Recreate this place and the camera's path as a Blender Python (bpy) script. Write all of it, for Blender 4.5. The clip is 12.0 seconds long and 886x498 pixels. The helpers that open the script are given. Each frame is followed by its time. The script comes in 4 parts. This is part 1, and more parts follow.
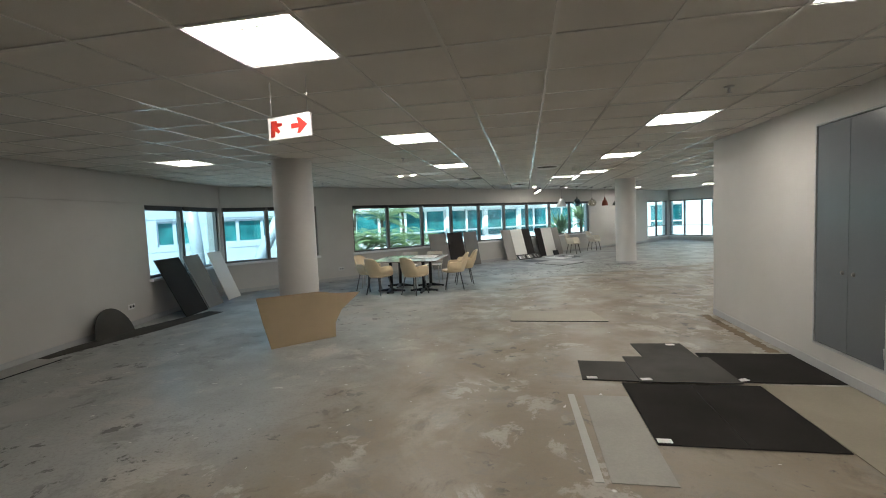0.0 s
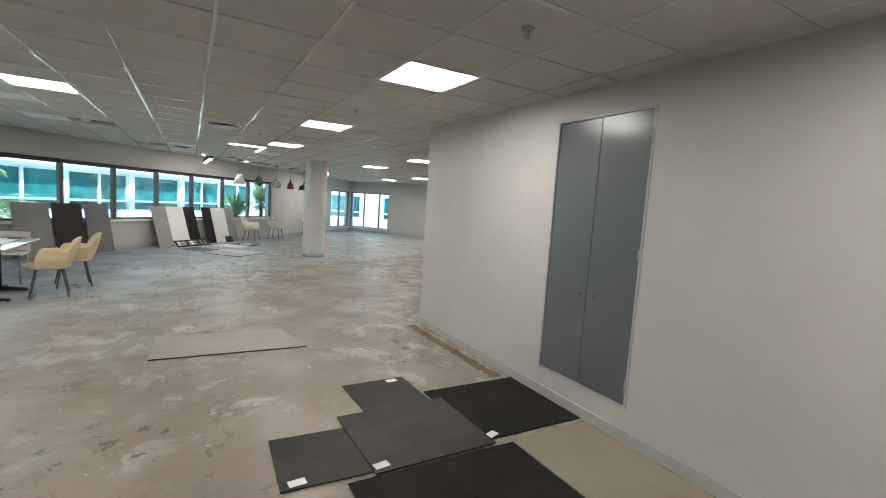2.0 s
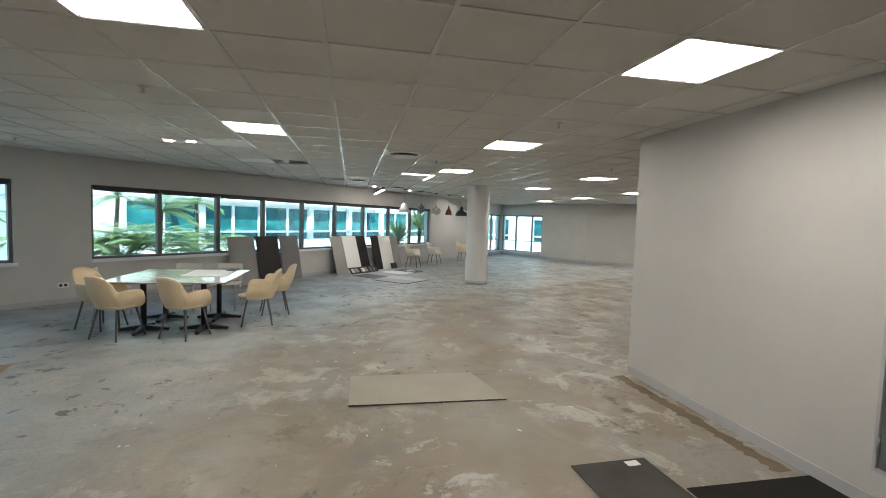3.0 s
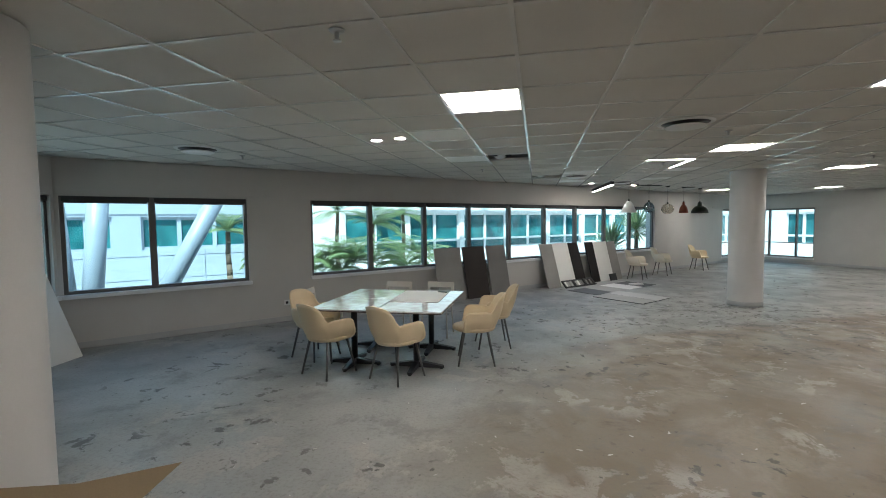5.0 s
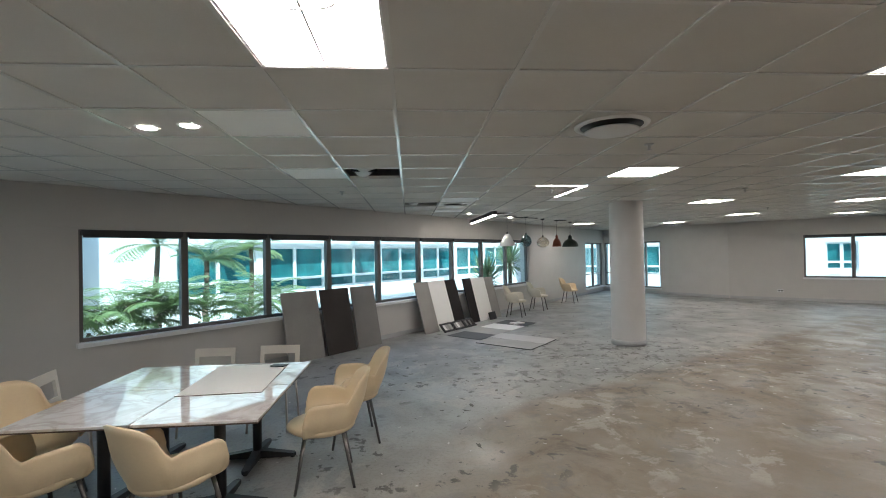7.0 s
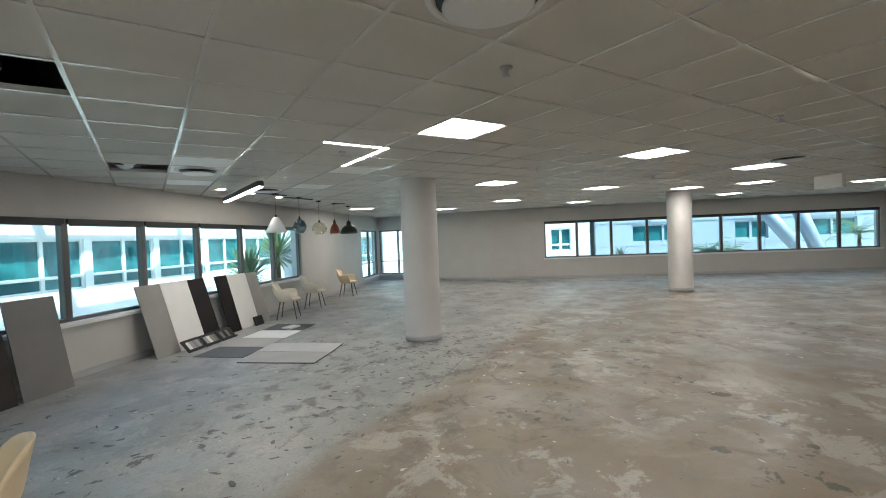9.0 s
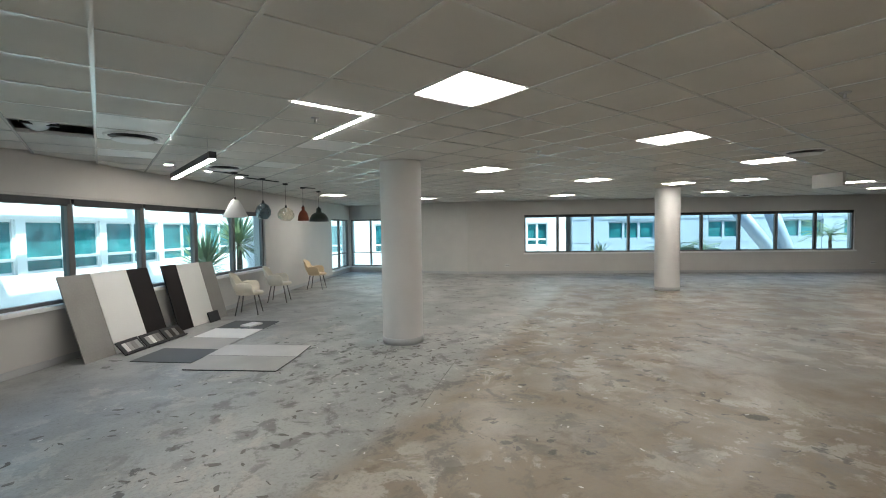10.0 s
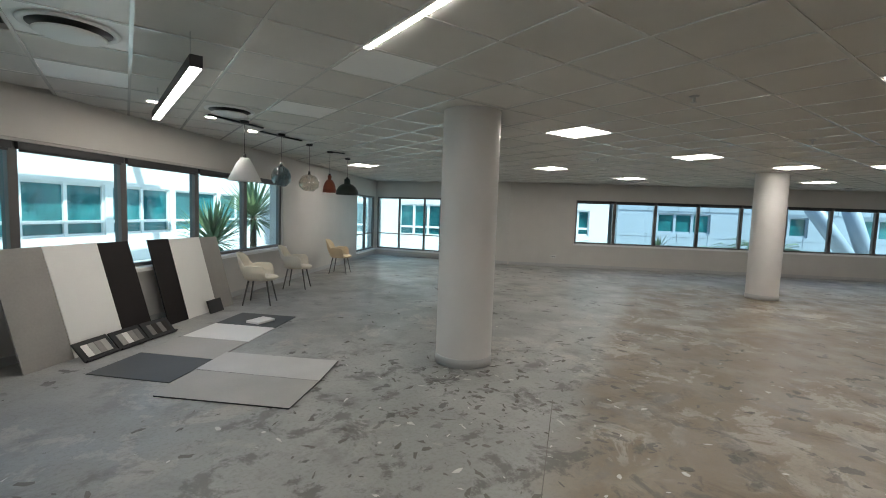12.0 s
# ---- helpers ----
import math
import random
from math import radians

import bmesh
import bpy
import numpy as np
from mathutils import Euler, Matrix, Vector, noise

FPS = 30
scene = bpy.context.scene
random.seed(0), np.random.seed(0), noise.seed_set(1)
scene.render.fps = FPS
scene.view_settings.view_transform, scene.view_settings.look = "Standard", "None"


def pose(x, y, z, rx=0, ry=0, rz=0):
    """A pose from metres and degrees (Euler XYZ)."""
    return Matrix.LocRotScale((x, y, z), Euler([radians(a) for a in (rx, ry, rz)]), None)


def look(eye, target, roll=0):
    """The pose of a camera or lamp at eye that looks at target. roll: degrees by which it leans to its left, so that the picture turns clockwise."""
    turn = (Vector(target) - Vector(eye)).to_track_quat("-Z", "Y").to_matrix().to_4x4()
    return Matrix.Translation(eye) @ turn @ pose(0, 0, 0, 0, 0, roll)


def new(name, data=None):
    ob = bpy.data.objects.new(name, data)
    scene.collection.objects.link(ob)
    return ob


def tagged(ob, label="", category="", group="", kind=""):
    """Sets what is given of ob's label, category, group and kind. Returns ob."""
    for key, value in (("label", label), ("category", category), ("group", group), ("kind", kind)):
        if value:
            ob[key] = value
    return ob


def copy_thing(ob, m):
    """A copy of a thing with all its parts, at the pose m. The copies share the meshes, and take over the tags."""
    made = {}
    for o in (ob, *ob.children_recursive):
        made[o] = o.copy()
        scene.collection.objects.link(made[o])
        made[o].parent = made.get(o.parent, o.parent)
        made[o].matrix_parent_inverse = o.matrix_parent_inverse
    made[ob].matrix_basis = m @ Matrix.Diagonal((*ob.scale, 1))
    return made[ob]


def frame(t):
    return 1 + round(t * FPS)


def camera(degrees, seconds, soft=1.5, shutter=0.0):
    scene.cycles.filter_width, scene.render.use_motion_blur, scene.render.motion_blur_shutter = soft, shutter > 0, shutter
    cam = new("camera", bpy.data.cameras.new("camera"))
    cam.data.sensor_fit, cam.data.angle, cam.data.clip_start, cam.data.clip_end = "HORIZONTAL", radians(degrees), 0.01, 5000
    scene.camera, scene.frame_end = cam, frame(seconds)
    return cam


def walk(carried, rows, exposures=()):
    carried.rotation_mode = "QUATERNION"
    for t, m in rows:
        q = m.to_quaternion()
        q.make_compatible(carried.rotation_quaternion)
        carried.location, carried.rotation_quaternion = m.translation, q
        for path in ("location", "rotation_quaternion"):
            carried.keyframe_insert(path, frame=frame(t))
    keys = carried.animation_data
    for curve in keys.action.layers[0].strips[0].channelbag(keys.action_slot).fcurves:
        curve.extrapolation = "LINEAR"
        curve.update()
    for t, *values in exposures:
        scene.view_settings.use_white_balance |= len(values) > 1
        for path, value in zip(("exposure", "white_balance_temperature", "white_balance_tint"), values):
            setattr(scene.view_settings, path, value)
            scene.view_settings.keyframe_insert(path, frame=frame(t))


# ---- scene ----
cam = camera(89.6, 12.0, 1.0)
PATH = [
    (0, (0.298, -0.864, 1.671), (-0.065, 1.098, 1.532), -2.4),
    (0.3, (0.274, -0.573, 1.658), (0.216, 1.421, 1.525), -0.6),
    (0.5, (0.326, -0.341, 1.704), (0.496, 1.647, 1.56), -0.8),
    (1, (0.375, 0.163, 1.688), (1.105, 2.018, 1.534), -0.6),
    (1.5, (0.479, 0.672, 1.687), (1.52, 2.372, 1.516), 0.3),
    (2, (0.372, 1.235, 1.641), (1.359, 2.965, 1.451), 3.8),
    (2.5, (0.256, 1.721, 1.681), (1.122, 3.516, 1.508), 0.6),
    (3, (0.03, 2.189, 1.67), (0.435, 4.144, 1.546), 1.8),
    (3.5, (-0.189, 2.66, 1.7), (-0.144, 4.658, 1.622), 1.7),
    (5.5, (-0.772, 4.551, 1.706), (-1.248, 6.49, 1.578), 0.0),
    (6, (-0.875, 4.979, 1.7), (-1.39, 6.91, 1.619), 1.2),
    (6.5, (-0.867, 5.402, 1.728), (-1.131, 7.385, 1.739), -2.2),
    (6.8, (-0.699, 5.665, 1.76), (-0.701, 7.665, 1.786), -2.1),
    (7, (-0.676, 5.843, 1.759), (-0.524, 7.837, 1.78), -1.1),
    (7.5, (-0.697, 6.374, 1.711), (-0.25, 8.323, 1.737), 1.0),
    (7.7, (-0.644, 6.542, 1.723), (-0.081, 8.46, 1.754), -0.1),
    (9.5, (-0.312, 7.918, 1.666), (0.88, 9.522, 1.59), -1.5),
    (10, (-0.133, 8.344, 1.661), (1.084, 9.929, 1.573), -0.8),
    (10.5, (-0.006, 8.828, 1.618), (1.201, 10.419, 1.517), 1.0),
    (11, (0.133, 9.288, 1.617), (1.336, 10.881, 1.491), -0.2),
    (11.5, (0.309, 9.768, 1.615), (1.473, 11.388, 1.468), 1.9),
    (12, (0.436, 10.241, 1.597), (1.593, 11.865, 1.435), 2.0),
]
walk(cam, [(t, look(eye, target, roll)) for t, eye, target, roll in PATH],
     [(0, 1.7, 6450, 10), (0.5, 1.6, 6450, 10), (1.0, 1.58, 6350, 10), (1.5, 1.85, 6300, 11), (2.0, 1.96, 6300, 11), (2.5, 2.05, 6350, 10), (3.0, 1.86, 6400, 11), (3.5, 1.38, 6350, 11),
      (5.5, 1.48, 6300, 13), (6.5, 1.55, 6450, 15), (7.5, 1.64, 6250, 13), (9.5, 1.76, 6350, 11), (10.5, 1.56, 6350, 11), (11, 1.34, 6400, 12), (12, 1.36, 6450, 12)])

# ---- light ----
SUN_EL, SUN_AZ = 56.0, 166.0      # degrees; azimuth clockwise from +y
world = bpy.data.worlds.new("sky")
scene.world = world
world.use_nodes = True
wn = world.node_tree.nodes
sky = wn.new("ShaderNodeTexSky")
sky.sky_type = 'NISHITA'
sky.sun_disc = False
sky.sun_elevation = radians(SUN_EL)
sky.sun_rotation = radians(SUN_AZ)
wn["Background"].inputs["Strength"].default_value = 0.15
world.node_tree.links.new(sky.outputs["Color"], wn["Background"].inputs["Color"])
sun = new("sun", bpy.data.lights.new("sun", 'SUN'))
sun.data.energy = 4.8
sun.data.angle = radians(1.0)
sun.data.color = (1.0, 0.96, 0.9)
az, el = radians(SUN_AZ), radians(SUN_EL)
sun.matrix_world = look((math.sin(az) * math.cos(el) * 60, math.cos(az) * math.cos(el) * 60, math.sin(el) * 60), (0, 0, 0))
PANEL_LIGHT, STRIP_LIGHT = 8.0, 13.0


# ---- materials ----
def mat(name, base, rough=0.6, metal=0.0, vary=0.12, scale=6.0, fine=60.0, bump=0.05, spec=0.5):
    """Painted or solid surface: base colour varied at two scales, with fine relief."""
    m = bpy.data.materials.new(name)
    m.use_nodes = True
    nt = m.node_tree
    n, l = nt.nodes, nt.links
    b = n["Principled BSDF"]
    b.inputs["Roughness"].default_value = rough
    b.inputs["Metallic"].default_value = metal
    b.inputs["Specular IOR Level"].default_value = spec
    co = n.new("ShaderNodeTexCoord")
    big, small = n.new("ShaderNodeTexNoise"), n.new("ShaderNodeTexNoise")
    big.inputs["Scale"].default_value, small.inputs["Scale"].default_value = scale * 0.3, fine
    big.inputs["Detail"].default_value = 5
    for t in (big, small):
        l.new(co.outputs["Object"], t.inputs["Vector"])
    add = n.new("ShaderNodeMath")
    add.operation = 'MULTIPLY_ADD'
    add.inputs[1].default_value = 0.35
    l.new(small.outputs["Fac"], add.inputs[0])
    l.new(big.outputs["Fac"], add.inputs[2])
    ramp = n.new("ShaderNodeMapRange")
    ramp.inputs["From Min"].default_value, ramp.inputs["From Max"].default_value = 0.35, 1.0
    ramp.inputs["To Min"].default_value, ramp.inputs["To Max"].default_value = 1 - vary, 1 + vary
    l.new(add.outputs[0], ramp.inputs["Value"])
    mul = n.new("ShaderNodeVectorMath")
    mul.operation = 'SCALE'
    mul.inputs[0].default_value = base
    l.new(ramp.outputs[0], mul.inputs["Scale"])
    l.new(mul.outputs[0], b.inputs["Base Color"])
    if bump:
        bp = n.new("ShaderNodeBump")
        bp.inputs["Strength"].default_value = bump
        bp.inputs["Distance"].default_value = 0.004
        l.new(small.outputs["Fac"], bp.inputs["Height"])
        l.new(bp.outputs["Normal"], b.inputs["Normal"])
    return m


def glow(name, colour, strength):
    m = bpy.data.materials.new(name)
    m.use_nodes = True
    b = m.node_tree.nodes["Principled BSDF"]
    b.inputs["Base Color"].default_value = (0.9, 0.9, 0.9, 1)
    b.inputs["Emission Color"].default_value = (*colour, 1)
    b.inputs["Emission Strength"].default_value = strength
    return m


def glass(name, tint, gloss=1.0):
    """Thin pane: tinted see-through with a Fresnel gloss."""
    m = bpy.data.materials.new(name)
    m.use_nodes = True
    n, l = m.node_tree.nodes, m.node_tree.links
    n.remove(n["Principled BSDF"])
    tr, gl, mx, fr = (n.new(k) for k in ("ShaderNodeBsdfTransparent", "ShaderNodeBsdfGlossy", "ShaderNodeMixShader", "ShaderNodeLayerWeight"))
    tr.inputs["Color"].default_value = (*tint, 1)
    gl.inputs["Roughness"].default_value = 0.02
    fr.inputs["Blend"].default_value = 0.5
    pw = n.new("ShaderNodeMath")
    pw.operation = 'POWER'
    pw.inputs[1].default_value = 4.0
    ad = n.new("ShaderNodeMath")
    ad.operation = 'MULTIPLY_ADD'
    ad.inputs[1].default_value, ad.inputs[2].default_value = 0.7, 0.04 * gloss
    l.new(fr.outputs["Facing"], pw.inputs[0])
    l.new(pw.outputs[0], ad.inputs[0])
    l.new(ad.outputs[0], mx.inputs[0])
    l.new(tr.outputs[0], mx.inputs[1])
    l.new(gl.outputs[0], mx.inputs[2])
    l.new(mx.outputs[0], n["Material Output"].inputs["Surface"])
    return m


def teal_glass():
    """Tinted curtain glass of the opposite offices; uneven dark and light reflections, drawn out upright, are painted
    into its colour.
    """
    m = bpy.data.materials.new("facade_glass_teal")
    m.use_nodes = True
    n, l = m.node_tree.nodes, m.node_tree.links
    b = n["Principled BSDF"]
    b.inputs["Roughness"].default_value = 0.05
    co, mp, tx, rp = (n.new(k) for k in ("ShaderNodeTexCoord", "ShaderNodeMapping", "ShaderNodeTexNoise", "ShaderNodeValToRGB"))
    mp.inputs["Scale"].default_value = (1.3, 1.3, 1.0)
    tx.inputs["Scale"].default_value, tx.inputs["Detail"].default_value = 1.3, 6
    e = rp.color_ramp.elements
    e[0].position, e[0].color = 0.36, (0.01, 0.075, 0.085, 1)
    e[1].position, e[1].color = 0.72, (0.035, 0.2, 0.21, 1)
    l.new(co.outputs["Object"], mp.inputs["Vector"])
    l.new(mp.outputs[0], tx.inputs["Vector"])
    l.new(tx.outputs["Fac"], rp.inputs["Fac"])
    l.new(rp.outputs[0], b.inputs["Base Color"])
    return m


def marble():
    """Polished white composite with faint pinkish-grey veins."""
    m = bpy.data.materials.new("table_top_white_marble")
    m.use_nodes = True
    n, l = m.node_tree.nodes, m.node_tree.links
    b = n["Principled BSDF"]
    b.inputs["Roughness"].default_value = 0.035
    b.inputs["IOR"].default_value = 1.75
    co, tx, rp = (n.new(k) for k in ("ShaderNodeTexCoord", "ShaderNodeTexNoise", "ShaderNodeValToRGB"))
    tx.inputs["Scale"].default_value, tx.inputs["Detail"].default_value, tx.inputs["Distortion"].default_value = 3.2, 8, 1.4
    e = rp.color_ramp.elements
    e[0].position, e[0].color = 0.42, (0.74, 0.73, 0.73, 1)
    e[1].position, e[1].color = 0.6, (0.72, 0.7, 0.69, 1)
    v = e.new(0.5)
    v.color = (0.58, 0.53, 0.51, 1)
    l.new(co.outputs["Object"], tx.inputs["Vector"])
    l.new(tx.outputs["Fac"], rp.inputs["Fac"])
    l.new(rp.outputs[0], b.inputs["Base Color"])
    return m


def concrete_floor():
    """Bare screed after the carpet came off: a grey-green power-floated pour along the windows, a brown glue-hazed
    pour inside it, scraped pale patches, dark scuffs and small specks."""
    m = bpy.data.materials.new("bare_screed")
    m.use_nodes = True
    n, l = m.node_tree.nodes, m.node_tree.links
    b = n["Principled BSDF"]
    co = n.new("ShaderNodeTexCoord")

    def noise_tex(scale, detail=4, rough=0.55, dist=0.0):
        t = n.new("ShaderNodeTexNoise")
        t.inputs["Scale"].default_value, t.inputs["Detail"].default_value = scale, detail
        t.inputs["Roughness"].default_value, t.inputs["Distortion"].default_value = rough, dist
        l.new(co.outputs["Object"], t.inputs["Vector"])
        return t.outputs["Fac"]

    def band(value, lo, hi, to0=0.0, to1=1.0):
        r = n.new("ShaderNodeMapRange")
        r.interpolation_type = 'SMOOTHSTEP'
        r.inputs["From Min"].default_value, r.inputs["From Max"].default_value = lo, hi
        r.inputs["To Min"].default_value, r.inputs["To Max"].default_value = to0, to1
        l.new(value, r.inputs["Value"])
        return r.outputs[0]

    def calc(op, a, c):
        r = n.new("ShaderNodeMath")
        r.operation = op
        for k, v in enumerate((a, c)):
            if isinstance(v, float):
                r.inputs[k].default_value = v
            else:
                l.new(v, r.inputs[k])
        return r.outputs[0]

    def mul(a, c):
        return calc('MULTIPLY', a, c)

    def over(under, colour, fac):
        r = n.new("ShaderNodeMix")
        r.data_type = 'RGBA'
        l.new(fac, r.inputs["Factor"])
        if isinstance(under, tuple):
            r.inputs[6].default_value = (*under, 1)
        else:
            l.new(under, r.inputs[6])
        r.inputs[7].default_value = (*colour, 1)
        return r.outputs[2]

    place = n.new("ShaderNodeSeparateXYZ")
    l.new(co.outputs["Object"], place.inputs[0])
    x, y = place.outputs["X"], place.outputs["Y"]

    def side(px, py, nx, ny):
        """Signed distance of a place from a line through (px, py) with this unit normal."""
        return calc('ADD', calc('ADD', mul(x, float(nx)), mul(y, float(ny))), float(-(px * nx + py * ny)))

    wobble = mul(noise_tex(0.55, 6, 0.65, 0.6), 2.6)
    wobble = calc('SUBTRACT', wobble, 1.3)
    joint = side(1.1, 11.3, 0.48, -0.877)          # inside the pour joint that runs past the middle column
    west = side(-1.6, 4.0, 0.985, -0.17)           # east of the strip along the west windows
    north = side(12.0, 15.6, -0.67, -0.742)        # away from the far window wall
    brown = mul(mul(band(calc('ADD', joint, mul(wobble, 0.22)), -0.08, 0.3), band(calc('ADD', west, wobble), -0.7, 0.9)), band(calc('ADD', north, wobble), -0.6, 1.6))
    glue = mul(brown, band(noise_tex(0.35, 5, 0.6, 0.4), 0.3, 0.5, 0.55, 1.0))
    c = over((0.3, 0.305, 0.29), (0.385, 0.385, 0.366), band(noise_tex(0.4, 6, 0.65, 0.5), 0.42, 0.6))
    c = over(c, (0.222, 0.176, 0.12), mul(glue, 0.92))
    c = over(c, (0.31, 0.27, 0.21), mul(mul(brown, band(noise_tex(0.75, 8, 0.66, 0.9), 0.5, 0.62)), 0.75))
    c = over(c, (0.115, 0.085, 0.055), mul(mul(brown, band(noise_tex(1.2, 9, 0.74, 0.8), 0.54, 0.66)), 0.65))
    scraped = mul(band(noise_tex(1.9, 9, 0.7, 0.5), 0.52, 0.56), band(noise_tex(0.55, 4), 0.47, 0.55))
    c = over(c, (0.46, 0.43, 0.385), mul(scraped, 0.6))
    c = over(c, (0.17, 0.17, 0.16), mul(band(noise_tex(1.5, 8, 0.72, 0.3), 0.53, 0.64), 0.5))
    dx, dy = calc('SUBTRACT', x, 2.4), calc('SUBTRACT', y, 12.6)
    near_column = band(calc('SQRT', calc('ADD', mul(dx, dx), mul(dy, dy)), 0.0), 1.2, 3.4, 1.0, 0.0)
    c = over(c, (0.1, 0.098, 0.088), mul(mul(near_column, band(noise_tex(2.6, 8, 0.74, 0.4), 0.52, 0.6)), 0.75))
    c = over(c, (0.07, 0.067, 0.06), mul(mul(band(noise_tex(4.6, 6, 0.62, 0.3), 0.59, 0.63), band(noise_tex(0.4, 3), 0.48, 0.56)), 0.85))
    c = over(c, (0.09, 0.08, 0.07), mul(band(noise_tex(11.0, 5, 0.7, 0.2), 0.665, 0.69), 0.8))
    vo = n.new("ShaderNodeTexVoronoi")
    vo.inputs["Scale"].default_value = 3.4
    l.new(co.outputs["Object"], vo.inputs["Vector"])
    c = over(c, (0.66, 0.65, 0.62), mul(band(vo.outputs["Distance"], 0.03, 0.07, 1.0, 0.0), band(noise_tex(2.3, 2), 0.52, 0.57)))
    c = over(c, (0.19, 0.175, 0.15), mul(band(noise_tex(34.0, 5, 0.7), 0.46, 0.7), 0.45))
    l.new(c, b.inputs["Base Color"])
    l.new(band(noise_tex(1.7, 5), 0.3, 0.7, 0.3, 0.6), b.inputs["Roughness"])
    bp = n.new("ShaderNodeBump")
    bp.inputs["Strength"].default_value, bp.inputs["Distance"].default_value = 0.22, 0.006
    l.new(noise_tex(14.0, 8, 0.7), bp.inputs["Height"])
    l.new(bp.outputs["Normal"], b.inputs["Normal"])
    return m


M_FLOOR = concrete_floor()
M_WALL = mat("wall_paint_grey", (0.555, 0.532, 0.5), 0.55, vary=0.05, fine=90, bump=0.06)
M_COLUMN = mat("column_paint", (0.6, 0.58, 0.56), 0.45, vary=0.06, fine=90)
M_TILE = mat("ceiling_tile_mineral", (0.62, 0.6, 0.56), 0.85, vary=0.07, fine=150, bump=0.2)
M_TILE_NEW = mat("ceiling_tile_new", (0.85, 0.85, 0.83), 0.5, vary=0.03)
M_TBAR = mat("ceiling_grid_bar", (0.74, 0.73, 0.7), 0.16, vary=0.03, bump=0)
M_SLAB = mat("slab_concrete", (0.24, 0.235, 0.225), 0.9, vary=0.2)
M_SKIRT = mat("skirting_grey", (0.45, 0.45, 0.45), 0.45, vary=0.06)
M_FRAME = mat("window_aluminium_dark", (0.13, 0.122, 0.115), 0.42, 0.3, vary=0.1, bump=0.02)
M_BLIND = mat("blind_cassette_black", (0.03, 0.03, 0.032), 0.5)
M_SILL = mat("sill_white", (0.8, 0.8, 0.79), 0.35, vary=0.05)
M_GLASS = glass("tinted_pane", (0.78, 0.95, 0.97))
M_DOOR = mat("door_grey_gloss", (0.135, 0.148, 0.158), 0.24, vary=0.06, bump=0.04)
M_STEEL = mat("steel", (0.5, 0.5, 0.5), 0.3, 1.0, vary=0.08)
M_LEG = mat("leg_metal_dark", (0.15, 0.145, 0.14), 0.35, 0.6, vary=0.1)
M_BLACK = mat("black_metal", (0.018, 0.018, 0.02), 0.45, vary=0.15)
M_CREAM = mat("chair_cream_shell", (0.72, 0.58, 0.38), 0.42, vary=0.06)
M_CREAM2 = mat("chair_pale_shell", (0.72, 0.66, 0.54), 0.42, vary=0.06)
M_PLASTIC = mat("white_plastic", (0.75, 0.75, 0.74), 0.4, vary=0.04)
M_TOP = marble()
M_CHAIRWHITE = mat("chair_white_plastic", (0.62, 0.58, 0.52), 0.45, vary=0.06)
M_EDGE = mat("table_edge_brown", (0.09, 0.055, 0.04), 0.4)
M_DARKMAT = mat("carpet_charcoal", (0.024, 0.022, 0.02), 0.95, vary=0.35, fine=220, bump=0.5, spec=0.1)
M_DARKMAT2 = mat("carpet_dark_grey", (0.075, 0.072, 0.066), 0.95, vary=0.35, fine=220, bump=0.5, spec=0.1)
M_PALEMAT = mat("board_grey_pale", (0.42, 0.41, 0.385), 0.7, vary=0.12)
M_PAPER = mat("paper_white", (0.8, 0.79, 0.77), 0.6, vary=0.03)
M_CARD = mat("hardboard_brown", (0.27, 0.2, 0.115), 0.7, vary=0.14, fine=120)
M_BUFF = mat("sheet_buff", (0.27, 0.238, 0.18), 0.75, vary=0.14)
M_DULL = mat("sheet_dull_grey", (0.3, 0.285, 0.25), 0.7, vary=0.2)
M_STONE = mat("sample_stone_grey", (0.3, 0.285, 0.265), 0.5, vary=0.18, fine=40)
M_THIN = mat("thin_board", (0.33, 0.295, 0.235), 0.6, vary=0.16)
M_STONE2 = mat("sample_mid_grey", (0.2, 0.19, 0.18), 0.6, vary=0.15)
M_WHITE = mat("sample_white", (0.82, 0.81, 0.78), 0.5, vary=0.04)
M_EBONY = mat("sample_black", (0.02, 0.017, 0.017), 0.65, vary=0.25, spec=0.2)
M_BROWNBLACK = mat("sample_brown_black", (0.04, 0.032, 0.029), 0.6, vary=0.25, spec=0.3)
M_CHARTILE = mat("sample_tile_charcoal", (0.085, 0.09, 0.088), 0.55, vary=0.2)
M_RED = mat("sign_red", (0.48, 0.03, 0.02), 0.5, vary=0.05)
M_REDSHADE = mat("pendant_rust", (0.2, 0.045, 0.02), 0.5)
M_GREENBLACK = mat("pendant_dark_green", (0.035, 0.045, 0.035), 0.4)
M_PANEL = glow("light_panel", (1.0, 0.95, 0.87), PANEL_LIGHT)
M_PANEL_WEAK = glow("light_panel_ageing", (1.0, 0.95, 0.87), 2.4)
M_STRIP = glow("light_strip", (1.0, 0.97, 0.93), STRIP_LIGHT)
M_SPOT = glow("light_spot", (1.0, 0.93, 0.82), 80.0)
M_SMOKE = glass("pendant_glass_blue", (0.5, 0.62, 0.66), 4.0)
M_AMBER = glass("pendant_glass_clear", (0.93, 0.9, 0.85), 4.0)
M_RENDER = mat("facade_white", (0.66, 0.66, 0.65), 0.7, vary=0.06)
M_CLAD = mat("facade_panels_blue_grey", (0.29, 0.335, 0.385), 0.5, vary=0.06)
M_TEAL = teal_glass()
M_STRUT = mat("strut_grey_blue", (0.24, 0.28, 0.33), 0.45)
M_PAVE = mat("terrace_paving", (0.42, 0.41, 0.39), 0.8, vary=0.12)
